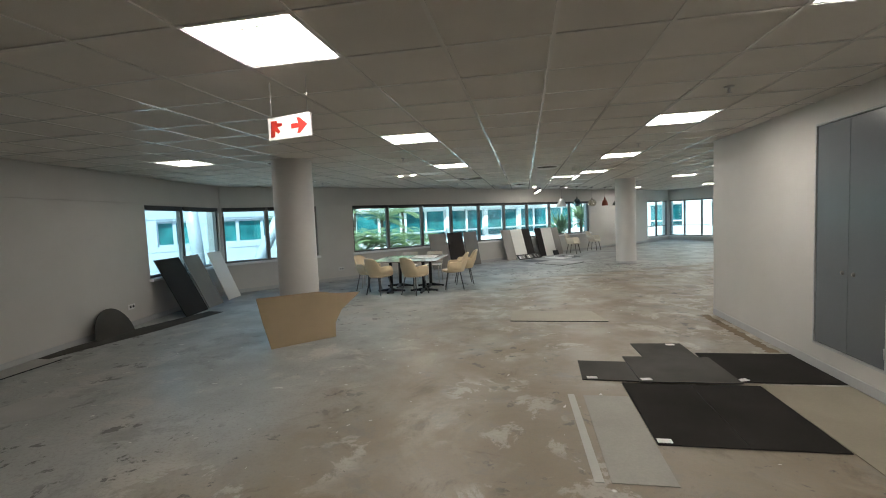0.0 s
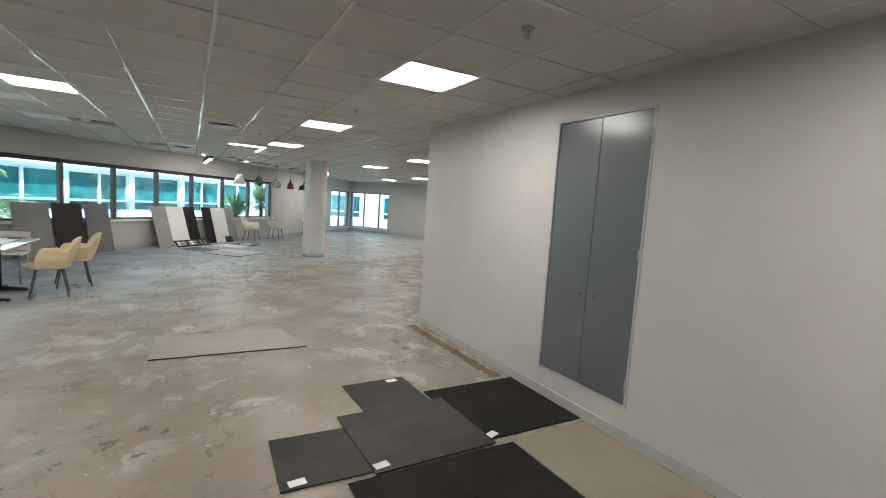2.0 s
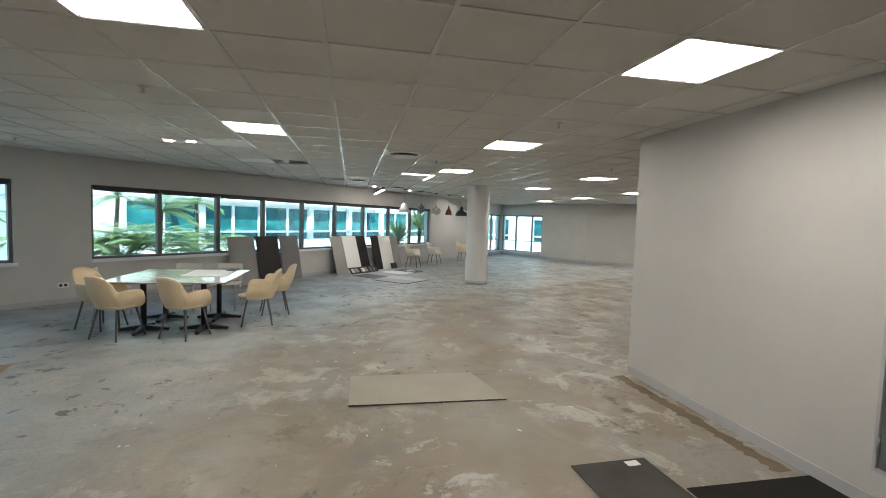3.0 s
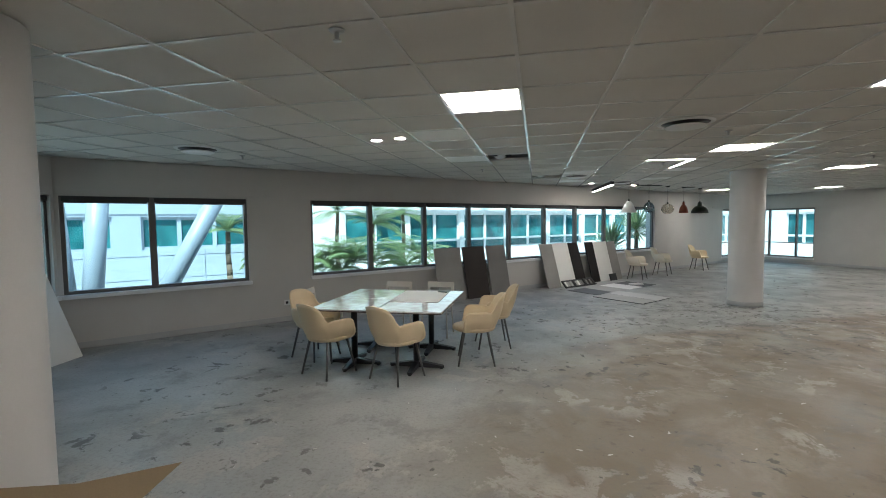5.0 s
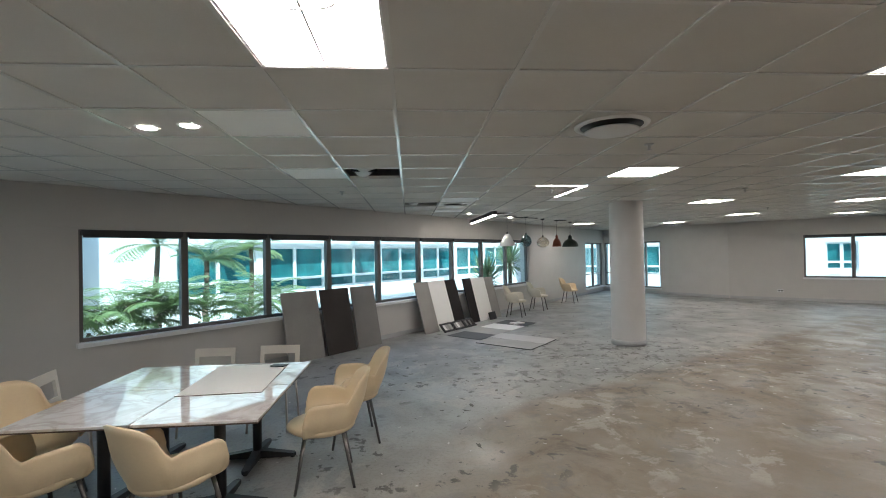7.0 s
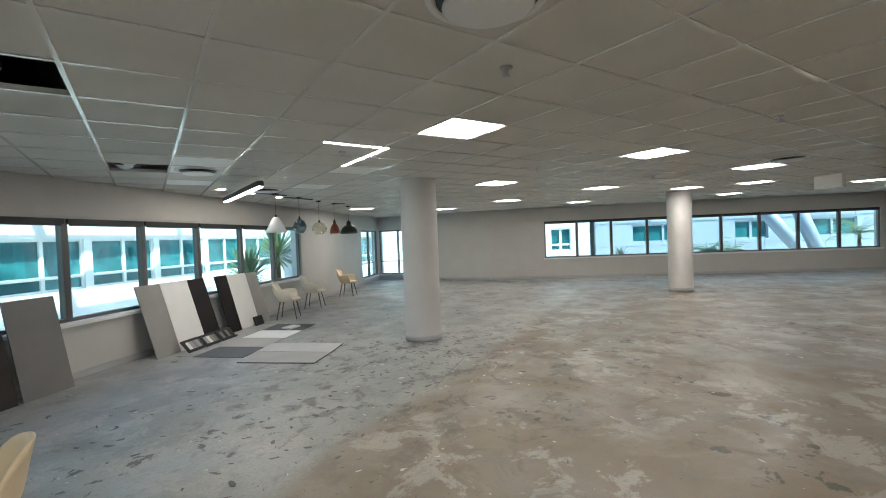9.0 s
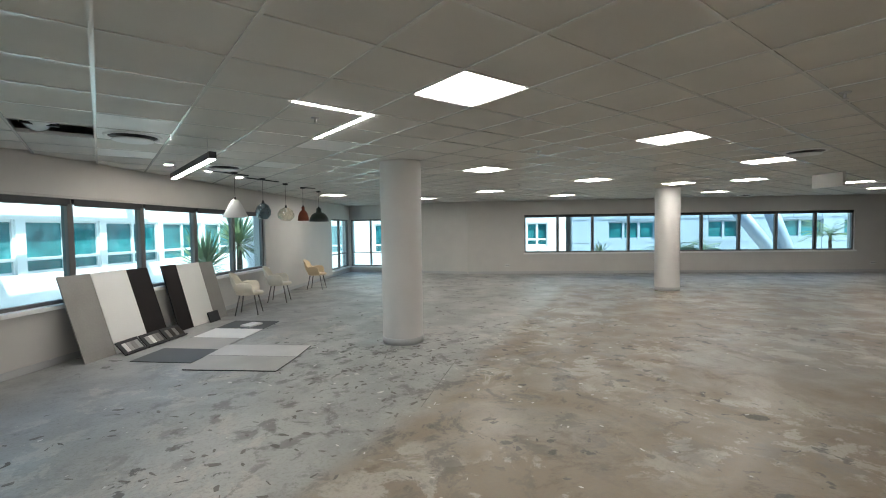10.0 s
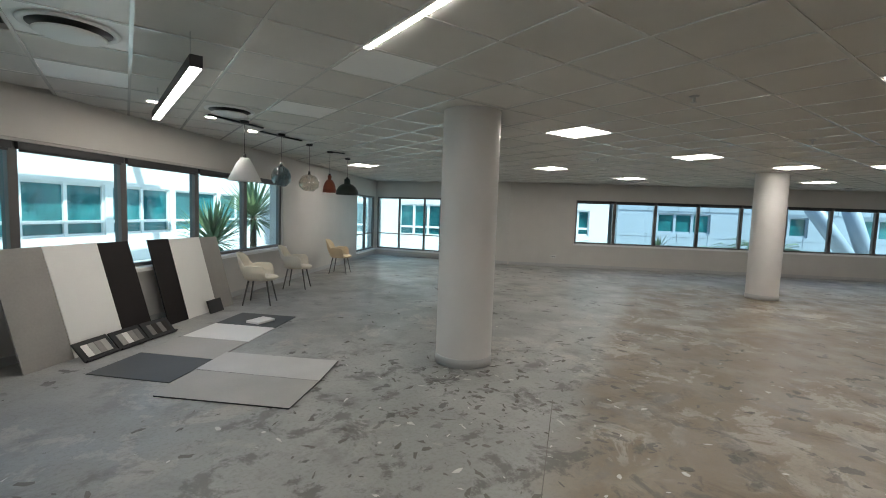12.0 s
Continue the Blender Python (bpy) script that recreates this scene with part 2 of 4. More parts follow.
M_LEAF = mat("leaf_green", (0.16, 0.23, 0.11), 0.45, vary=0.5, scale=12)
M_LEAF2 = mat("leaf_blue_green", (0.05, 0.11, 0.07), 0.4, vary=0.4, scale=12)
for leafy in (M_LEAF, M_LEAF2):
    lt = leafy.node_tree
    through_leaf, both = lt.nodes.new("ShaderNodeBsdfTranslucent"), lt.nodes.new("ShaderNodeMixShader")
    through_leaf.inputs["Color"].default_value = (0.36, 0.44, 0.2, 1)
    both.inputs[0].default_value = 0.4
    lt.links.new(lt.nodes["Principled BSDF"].outputs[0], both.inputs[1])
    lt.links.new(through_leaf.outputs[0], both.inputs[2])
    lt.links.new(both.outputs[0], lt.nodes["Material Output"].inputs["Surface"])
M_BARK = mat("bark", (0.14, 0.1, 0.07), 0.9, vary=0.4)


# ---- mesh helpers ----
def box(bm, x0, y0, z0, x1, y1, z1, mi=0, bevel=0.0):
    vs = [bm.verts.new((x, y, z)) for z in (z0, z1) for x, y in ((x0, y0), (x1, y0), (x1, y1), (x0, y1))]
    fs = []
    for q in ((3, 2, 1, 0), (4, 5, 6, 7), (0, 1, 5, 4), (1, 2, 6, 5), (2, 3, 7, 6), (3, 0, 4, 7)):
        f = bm.faces.new([vs[k] for k in q])
        f.material_index = mi
        fs.append(f)
    if bevel:
        es = list({e for f in fs for e in f.edges})
        bmesh.ops.bevel(bm, geom=es, offset=bevel, segments=2, profile=0.5, affect='EDGES')
    return vs


def boxes(*rows, bevel=0.0):
    bm = bmesh.new()
    for r in rows:
        box(bm, *r, bevel=bevel)
    return bm


def lathe(profile, seg=32, bm=None, centre=(0, 0)):
    """Turn (radius, height) pairs round the upright axis."""
    bm = bm or bmesh.new()
    rings = []
    for r, z in profile:
        if r < 1e-5:
            rings.append([bm.verts.new((centre[0], centre[1], z))])
        else:
            rings.append([bm.verts.new((centre[0] + r * math.cos(2 * math.pi * k / seg), centre[1] + r * math.sin(2 * math.pi * k / seg), z)) for k in range(seg)])
    for a, b in zip(rings, rings[1:]):
        for k in range(seg):
            k2 = (k + 1) % seg
            q = [a[k % len(a)], a[k2 % len(a)], b[k2 % len(b)], b[k % len(b)]]
            q = list(dict.fromkeys(q))
            if len(q) > 2:
                f = bm.faces.new(q)
                f.smooth = True
    return bm


def rod(bm, a, b, r0, r1=None, seg=10):
    """Tapered round bar from a to b."""
    a, b = Vector(a), Vector(b)
    r1 = r0 if r1 is None else r1
    q = (b - a).to_track_quat('Z', 'Y')
    lo = [bm.verts.new(a + q @ Vector((r0 * math.cos(2 * math.pi * k / seg), r0 * math.sin(2 * math.pi * k / seg), 0))) for k in range(seg)]
    hi = [bm.verts.new(b + q @ Vector((r1 * math.cos(2 * math.pi * k / seg), r1 * math.sin(2 * math.pi * k / seg), 0))) for k in range(seg)]
    for k in range(seg):
        f = bm.faces.new((lo[k], lo[(k + 1) % seg], hi[(k + 1) % seg], hi[k]))
        f.smooth = True
    bm.faces.new(lo[::-1])
    bm.faces.new(hi)
    return bm


def prism(outline, z0, z1, bm=None, mi=0):
    bm = bm or bmesh.new()
    lo = [bm.verts.new((x, y, z0)) for x, y in outline]
    hi = [bm.verts.new((x, y, z1)) for x, y in outline]
    n = len(outline)
    for f in [bm.faces.new(lo[::-1]), bm.faces.new(hi)] + [bm.faces.new((lo[k], lo[(k + 1) % n], hi[(k + 1) % n], hi[k])) for k in range(n)]:
        f.material_index = mi
    return bm


def mesh_of(name, bm, *materials):
    bmesh.ops.recalc_face_normals(bm, faces=bm.faces)
    me = bpy.data.meshes.new(name)
    bm.to_mesh(me)
    bm.free()
    for m in materials:
        me.materials.append(m)
    return me


def part(name, bm, material, parent, label=""):
    """One mesh object under a thing or a part."""
    ob = new(name, mesh_of(name, bm, *(material if isinstance(material, tuple) else (material,))))
    ob.parent = parent
    return tagged(ob, label)


def solo(name, bm, material, label, category, m=None, group="", kind=""):
    """A top-level thing of one mesh."""
    ob = new(name, mesh_of(name, bm, *(material if isinstance(material, tuple) else (material,))))
    if m is not None:
        ob.matrix_world = m
    return tagged(ob, label, category, group, kind)


def thing(name, label, category, m=None, group="", kind=""):
    ob = new(name)
    ob.empty_display_size = 0.2
    if m is not None:
        ob.matrix_world = m
    return tagged(ob, label, category, group, kind)


def along(p0, p1):
    """Local frame of a wall: x from p0 to p1, y outwards, and its length."""
    d = Vector((p1[0] - p0[0], p1[1] - p0[1]))
    return pose(p0[0], p0[1], 0, 0, 0, math.degrees(math.atan2(d.y, d.x))), d.length


# ---- plan ----
CEIL, TOP, THICK = 2.66, 3.15, 0.3
SILL, HEAD = 0.76, 2.14
SW, W_N = (-4.9, -4.0), (-7.05, 8.95)
F_START = (6.98, 24.09)                # where the long east window wall would meet the long west one
NORTH, BAY_E = (7.95, 25.137), (10.6, 20.827)  # corner bay
EAST, EAST_S = (23.5, 9.2), (23.5, 6.68)
DOOR_X, DOOR_N, DOOR_S = 3.17, 6.68, -4.0
OUTLINE = [SW, W_N, NORTH, BAY_E, EAST, EAST_S, (DOOR_X, DOOR_N), (DOOR_X, DOOR_S)]
B_M, B_LEN = along(W_N, NORTH)
F_M, F_LEN = along(F_START, EAST)
D_M, D_LEN = along(NORTH, BAY_E)
W_M, W_LEN = along(SW, W_N)


def b_at(x):
    """Distance along the long window wall of the point with this x."""
    return (x - W_N[0]) / (NORTH[0] - W_N[0]) * B_LEN


def f_at(x):
    return (x - F_START[0]) / (EAST[0] - F_START[0]) * F_LEN


def w_at(y):
    return (y - SW[1]) / (W_N[1] - SW[1]) * W_LEN


def wall(name, m, length, openings=(), ends=(0.0, 0.0), label="light grey painted plaster wall"):
    """A wall 0.3 m thick, with openings (s0, s1, z0, z1) right through it."""
    bm = bmesh.new()
    s = -ends[0]
    for s0, s1, z0, z1 in sorted(openings):
        if s0 > s:
            box(bm, s, 0, 0, s0, THICK, TOP)
        if z0 > 0:
            box(bm, s0, 0, 0, s1, THICK, z0)
        box(bm, s0, 0, z1, s1, THICK, TOP)
        s = s1
    box(bm, s, 0, 0, length + ends[1], THICK, TOP)
    bmesh.ops.remove_doubles(bm, verts=bm.verts, dist=1e-5)
    return solo(name, bm, M_WALL, label, "wall", m, kind="structure")


A_BAYS = [0.05, b_at(-6.29), b_at(-5.38)]
B_BAYS = [b_at(x) for x in (-4.65, -3.83, -2.96, -2.13, -1.27, -0.41, 0.45, 1.36, 2.25, 3.16)]
C_BAYS = [b_at(6.5), b_at(7.2), B_LEN - 0.05]
F_BAYS = [f_at(x) for x in (12.14, 13.03, 13.95, 14.89, 15.82, 16.76, 17.7, 18.62, 19.58, 20.5)]
D_BAYS = [0.05, 0.95, 1.95, 2.6]
W_BAYS = [w_at(6.3), w_at(7.48), W_LEN - 0.05]
C_SILL, C_HEAD = 0.22, 2.1


def opening(bays, z0=SILL, z1=HEAD):
    return (bays[0], bays[-1], z0, z1)


wall("wall_west", W_M, W_LEN, [opening(W_BAYS)], (0.3, 0.0))
wall("wall_north_west", B_M, B_LEN, [opening(A_BAYS), opening(B_BAYS), opening(C_BAYS, C_SILL, C_HEAD)], (0.0, 0.0))
wall("wall_bay", D_M, D_LEN, [opening(D_BAYS, C_SILL, C_HEAD)])
wall("wall_north_east", F_M, F_LEN, [opening(F_BAYS)], (-f_at(BAY_E[0]), 0.3))
E_M, E_LEN = along(EAST, EAST_S)
wall("wall_east", E_M, E_LEN)
S_M, S_LEN = along(EAST_S, (DOOR_X + THICK, DOOR_N))
wall("wall_core_north", S_M, S_LEN, (), (0.3, 0.0))
DW_M, DW_LEN = along((DOOR_X, DOOR_N), (DOOR_X, DOOR_S))
DOOR_OPEN = (DOOR_N - 4.235, DOOR_N - 3.28, 0.24, 2.44)
wall("wall_core_west", DW_M, DW_LEN, [DOOR_OPEN], (0.0, 0.3), "pale grey painted plaster wall beside the service door")
Z_M, Z_LEN = along((DOOR_X, DOOR_S), SW)
wall("wall_south", Z_M, Z_LEN)

solo("floor", prism([(-8, -5), (-8, 10), (7.4, 25.7), (9, 25.7), (24.5, 9.6), (24.5, 6), (4, 6), (4, -5)], -0.3, 0.0), M_FLOOR, "bare stained concrete screed floor with glue residue", "floor", kind="structure")
solo("roof_slab", prism([(x, y) for x, y in ((-5.2, -4.3), (-7.45, 9.0), (7.95, 25.6), (23.9, 9.3), (23.9, 6.3), (3.5, 6.3), (3.5, -4.3))], TOP, TOP + 0.25), M_SLAB, "dark concrete slab above the suspended ceiling", "slab", kind="structure")


# ---- suspended ceiling ----
PX, PY, OX, OY = 0.616, 0.625, 2.025, 4.57     # tile pitch, and the middle of one tile
LIGHTS = [(0, -1), (-1, -1), (-1, 0), (0, 0), (-1, 1), (0, 1), (0, 2), (1, 2), (2, 2), (4, 2), (5, 2), (1, 3), (2, 3), (4, 3), (2, 4), (3, 4), (1, 5), (2, 5)]
WEAK_TILE = (-11, 1)
light_tiles = {(5 * a, 5 * b) for a, b in LIGHTS} | {(15, 12), WEAK_TILE, (14, 14)}
OPEN_TILES = [(-5, 10), (-4, 15)]
NEW_TILES = [(-6, 7), (-6, 10), (-3, 14), (-3, 15), (-3, 17), (0, 14), (0, 17)]
VENT_TILES = [(-2, 7), (-11, 7), (-3, 15), (-9, 2), (9, 9), (24, 15), (-1, 18)]


def tile_at(i, j):
    return OX + i * PX, OY + j * PY


def inside(x, y, grow):
    """Whether a place lies inside the plan, or within grow metres of its outline."""
    c = False
    n = len(OUTLINE)
    near = False
    for k in range(n):
        (x0, y0), (x1, y1) = OUTLINE[k], OUTLINE[(k + 1) % n]
        if (y0 > y) != (y1 > y) and x < (x1 - x0) * (y - y0) / (y1 - y0) + x0:
            c = not c
        t = max(0, min(1, ((x - x0) * (x1 - x0) + (y - y0) * (y1 - y0)) / ((x1 - x0) ** 2 + (y1 - y0) ** 2)))
        near = near or math.hypot(x - x0 - t * (x1 - x0), y - y0 - t * (y1 - y0)) < grow
    return c or near


def ceiling():
    bm = bmesh.new()
    rnd = random.Random(4)
    for i in range(-17, 36):
        for j in range(-14, 33):
            x, y = tile_at(i, j)
            if not inside(x, y, 0.24):
                continue
            hx, hy, g = PX / 2, PY / 2, 0.012
            box(bm, x - hx - g, y - hy, CEIL - 0.006, x - hx + g, y + hy, CEIL + 0.03, 1)
            box(bm, x - hx + g, y - hy - g, CEIL - 0.005, x + hx - g, y - hy + g, CEIL + 0.03, 1)
            if (i, j) in light_tiles or (i, j) in OPEN_TILES:
                continue
            dz = rnd.uniform(-0.001, 0.003)
            box(bm, x - hx + g, y - hy + g, CEIL + dz, x + hx - g, y + hy - g, CEIL + dz + 0.02, 2 if (i, j) in NEW_TILES else 0)
    return solo("ceiling", bm, (M_TILE, M_TBAR, M_TILE_NEW), "suspended ceiling of off-white mineral tiles in a metal grid", "ceiling", kind="structure")


ceiling()


def panel_light(tile, glowing, label):
    t = thing("ceiling_light", label, "ceiling light", pose(*tile_at(*tile), CEIL), "ceiling lights")
    hx, hy = PX / 2 - 0.012, PY / 2 - 0.012
    part("housing", boxes((-hx, -hy, 0.06, hx, hy, 0.075), (-hx, -hy, 0, -hx + 0.012, hy, 0.06), (hx - 0.012, -hy, 0, hx, hy, 0.06), (-hx + 0.012, -hy, 0, hx - 0.012, -hy + 0.012, 0.06), (-hx + 0.012, hy - 0.012, 0, hx - 0.012, hy, 0.06)), M_PLASTIC, t)
    for x0, x1 in ((-hx + 0.014, -0.006), (0.006, hx - 0.014)):
        part("diffuser", boxes((x0, -hy + 0.014, 0.006, x1, hy - 0.014, 0.02)), glowing, t, "glowing milky diffuser")
    part("centre_bar", boxes((-0.005, -hy + 0.013, 0.004, 0.005, hy - 0.013, 0.05)), M_PLASTIC, t)
    bm = bmesh.new()
    for k in range(9):
        a, b = math.pi * k / 9, math.pi * (k + 1) / 9
        rod(bm, (0.13 * math.cos(a), -hy + 0.05 + 0.05 * math.sin(a), 0.002), (0.13 * math.cos(b), -hy + 0.05 + 0.05 * math.sin(b), 0.002), 0.006, seg=6)
    part("cable", bm, M_PLASTIC, t)
    return t


first = panel_light((0, 0), M_PANEL, "square recessed ceiling light with glowing white diffuser")
panel_light(WEAK_TILE, M_PANEL_WEAK, "square recessed ceiling light, burning weakly")
for i, j in sorted(light_tiles - {(0, 0), WEAK_TILE}):
    copy_thing(first, pose(*tile_at(i, j), CEIL))


def vent(m):
    t = thing("ceiling_vent", "round white ceiling air diffuser with dark slot", "ceiling vent", m, "ceiling vents")
    part("cone", lathe([(0.0, -0.05), (0.175, -0.05), (0.19, -0.042), (0.175, -0.036), (0.0, -0.036)]), M_PLASTIC, t)
    part("collar", lathe([(0.215, -0.004), (0.215, -0.008), (0.09, -0.008), (0.09, -0.036), (0.0, -0.036)]), M_BLACK, t, "dark slot ring")
    part("rim", lathe([(0.216, 0.0), (0.22, -0.012), (0.24, -0.014), (0.255, -0.008), (0.26, 0.0)]), M_PLASTIC, t)
    return t


v = vent(pose(*tile_at(*VENT_TILES[0]), CEIL - 0.001))
for ij in VENT_TILES[1:]:
    copy_thing(v, pose(*tile_at(*ij), CEIL - 0.001))


def open_tile_duct(i, j):
    x, y = tile_at(i, j)
    bm = bmesh.new()
    rod(bm, (-0.1, -0.28, 0.13), (-0.1, 0.28, 0.13), 0.12, seg=20)
    t = thing("air_duct", "silver flexible air duct above an open ceiling tile", "air duct", pose(x, y, CEIL, 0, 0, 8), "open tile ducts")
    part("tube", bm, M_PLASTIC, t)
    part("strap", boxes((-0.23, -0.02, 0.02, 0.03, 0.02, 0.04), (-0.24, -0.02, 0.02, -0.22, 0.02, 0.49), (0.02, -0.02, 0.02, 0.04, 0.02, 0.49)), M_BLACK, t)


for ij in OPEN_TILES:
    open_tile_duct(*ij)


def sprinkler(m):
    t = thing("sprinkler", "small metal ceiling fire sprinkler head", "sprinkler", m, "sprinklers")
    part("rosette", lathe([(0.0, 0.0), (0.04, 0.0), (0.035, -0.01), (0.0, -0.012)], 16), M_STEEL, t)
    part("stem", lathe([(0.012, -0.01), (0.012, -0.04), (0.006, -0.05), (0.0, -0.05)], 10), M_STEEL, t)
    part("deflector", lathe([(0.0, -0.05), (0.022, -0.05), (0.022, -0.054), (0.0, -0.054)], 12), M_STEEL, t)
    return t


sp = sprinkler(pose(2.0, 3.3, CEIL))
for x, y in ((1.38, 9.49), (1.41, 12.17), (-1.6, 6.2), (4.4, 12.2), (4.4, 9.2), (7.4, 12.2), (7.4, 15.3), (2.0, 6.3), (-1.6, 12.2), (-4.6, 9.6)):
    copy_thing(sp, pose(x, y, CEIL))


def downlight(m):
    t = thing("downlight", "small round recessed downlight, lit", "downlight", m, "downlights")
    part("ring", lathe([(0.055, 0.0), (0.06, -0.006), (0.075, -0.004), (0.078, 0.0)], 24), M_PLASTIC, t)
    part("lens", lathe([(0.0, -0.004), (0.056, -0.004), (0.056, 0.0)], 24), M_SPOT, t, "glowing lens")
    return t


dl = downlight(pose(-2.44, 9.02, CEIL - 0.001))
for x, y in ((-2.14, 8.97), (0.7, 15.95), (1.3, 16.42), (1.93, 17.1)):
    copy_thing(dl, pose(x, y, CEIL - 0.001))


# ---- windows ----
def window(name, m, bays, z0, z1, blind=True, rail=None, bar=0.045):
    t = thing(name, "dark aluminium ribbon window with tinted panes and white sill", "window", m, kind="structure")
    a, b = bays[0], bays[-1]
    y0, y1 = 0.05, 0.13
    part("window_frame", boxes((a, y0, z0, b, y1, z0 + 0.05), (a, y0, z1 - 0.06, b, y1, z1), (a, y0, z0 + 0.05, a + 0.05, y1, z1 - 0.06), (b - 0.05, y0, z0 + 0.05, b, y1, z1 - 0.06)), M_FRAME, t)
    for s in bays[1:-1]:
        part("mullion", boxes((s - bar, y0 - 0.01, z0 + 0.05, s + bar, y1, z1 - 0.06)), M_FRAME, t)
    for s0, s1 in zip(bays, bays[1:]):
        p = part("pane", boxes((s0 + bar, 0.085, z0 + 0.05, s1 - bar, 0.091, z1 - 0.06)), M_GLASS, t)
        p.visible_shadow = False
        if rail:
            part("transom", boxes((s0 + bar, y0, rail, s1 - bar, y1, rail + 0.035)), M_FRAME, t)
        if blind:
            part("blind", boxes((s0 + 0.03, 0.004, z1 - 0.075, s1 - 0.03, 0.045, z1 - 0.004), (s0 + 0.05, 0.02, z1 - 0.1, s1 - 0.05, 0.028, z1 - 0.075)), M_BLIND, t, "rolled black blind in its cassette")
    part("window_sill", boxes((a - 0.03, -0.075, z0 - 0.05, b + 0.03, -0.001, z0 + 0.004), (a, -0.001, z0 + 0.001, b, 0.05, z0 + 0.004)), M_SILL, t, "white painted sill")
    return t


window("window_1", W_M, W_BAYS, SILL, HEAD)
window("window_2", B_M, A_BAYS, SILL, HEAD)
window("window_3", B_M, B_BAYS, SILL, HEAD)
window("window_4", B_M, C_BAYS, C_SILL, C_HEAD, False, 0.76, 0.026)
window("window_5", D_M, D_BAYS, C_SILL, C_HEAD, False, 0.76, 0.026)
window("window_6", F_M, F_BAYS, SILL, HEAD)


# ---- bulkheads, skirtings, door, columns ----
def bulkhead(m, s0, s1, z0):
    """The boxed-out band of wall between the window heads and the ceiling."""
    return solo("trim", boxes((s0, -0.022, z0, s1, -0.0005, CEIL - 0.008), bevel=0.002), M_WALL, "grey painted bulkhead band above the windows", "bulkhead", m, "bulkheads", "structure")


bulkhead(W_M, 0.1, W_LEN - 0.03, HEAD + 0.025)
bulkhead(B_M, 0.03, b_at(5.9), HEAD + 0.025)
bulkhead(B_M, b_at(5.9) + 0.003, B_LEN - 0.03, C_HEAD + 0.03)
bulkhead(D_M, 0.03, D_LEN - 0.03, C_HEAD + 0.03)
bulkhead(F_M, f_at(BAY_E[0]) + 0.03, F_LEN - 0.05, HEAD + 0.025)


def skirting(m, s0, s1):
    return solo("baseboard", boxes((s0, -0.014, 0.0, s1, -0.001, 0.09), bevel=0.003), M_SKIRT, "grey painted skirting board along the wall", "baseboard", m, "skirtings", "structure")


skirting(W_M, 0.1, W_LEN - 0.02)
skirting(B_M, 0.05, B_LEN - 0.05)
skirting(D_M, 0.05, D_LEN - 0.02)
skirting(F_M, f_at(BAY_E[0]) + 0.02, F_LEN - 0.05)
skirting(DW_M, 0.02, DW_LEN - 0.02)
skirting(S_M, 0.05, S_LEN + 0.28)


def service_door():
    s0, s1, z0, z1 = DOOR_OPEN
    t = thing("door_1", "tall grey glossy double-leaf service duct door, closed", "door", DW_M, kind="structure")
    part("door_frame", boxes((s0, -0.006, z0, s0 + 0.02, 0.08, z1), (s1 - 0.02, -0.006, z0, s1, 0.08, z1), (s0 + 0.02, -0.006, z1 - 0.02, s1 - 0.02, 0.08, z1), (s0 + 0.02, -0.006, z0, s1 - 0.02, 0.08, z0 + 0.02)), M_SKIRT, t)
    mid = (s0 + s1) / 2
    for a, b in ((s0 + 0.023, mid - 0.002), (mid + 0.002, s1 - 0.023)):
        leaf = part("door_leaf", boxes((a, 0.004, z0 + 0.023, b, 0.04, z1 - 0.023), bevel=0.002), M_DOOR, t)
        x = b - 0.07 if b < mid + 0.01 else a + 0.07
        bm = lathe([(0.0, 0.014), (0.014, 0.012), (0.022, 0.0)], 16)
        bmesh.ops.transform(bm, matrix=pose(x, 0.004, (z0 + z1) / 2 - 0.33, 90, 0, 0), verts=bm.verts)
        part("lock", bm, M_FRAME, leaf, "round dark lock")
        e = a if b < mid + 0.01 else b
        for h in (0.12, 1.1, 1.95):
            bm = bmesh.new()
            rod(bm, (e, -0.004, z0 + h), (e, -0.004, z0 + h + 0.09), 0.008)
            part("hinge", bm, M_STEEL, leaf)
    part("backing", boxes((s0, 0.1, z0, s1, 0.12, z1)), M_BLACK, t)


service_door()


def column(x, y):
    t = thing("column", "round white painted concrete column from floor to ceiling", "column", pose(x, y, 0), "columns", "structure")
    part("shaft", lathe([(0.3, 0.0), (0.3, CEIL - 0.004)], 64), M_COLUMN, t)
    part("skirting", lathe([(0.301, 0.0), (0.307, 0.0), (0.307, 0.09), (0.304, 0.094), (0.301, 0.094)], 64), M_SKIRT, t)


for x, y in ((3.42, 13.98), (11.58, 14.0), (-3.25, 5.64)):
    column(x, y)


# ---- marks on the floor ----
M_CHIP = mat("glue_residue_dark", (0.17, 0.16, 0.145), 0.85, vary=0.4, fine=120, bump=0.3)
M_FLAKE = mat("paint_flake_pale", (0.62, 0.61, 0.58), 0.8, vary=0.2)
M_GLUE = mat("glue_strip_brown", (0.17, 0.125, 0.08), 0.85, vary=0.45, scale=9, bump=0.3)


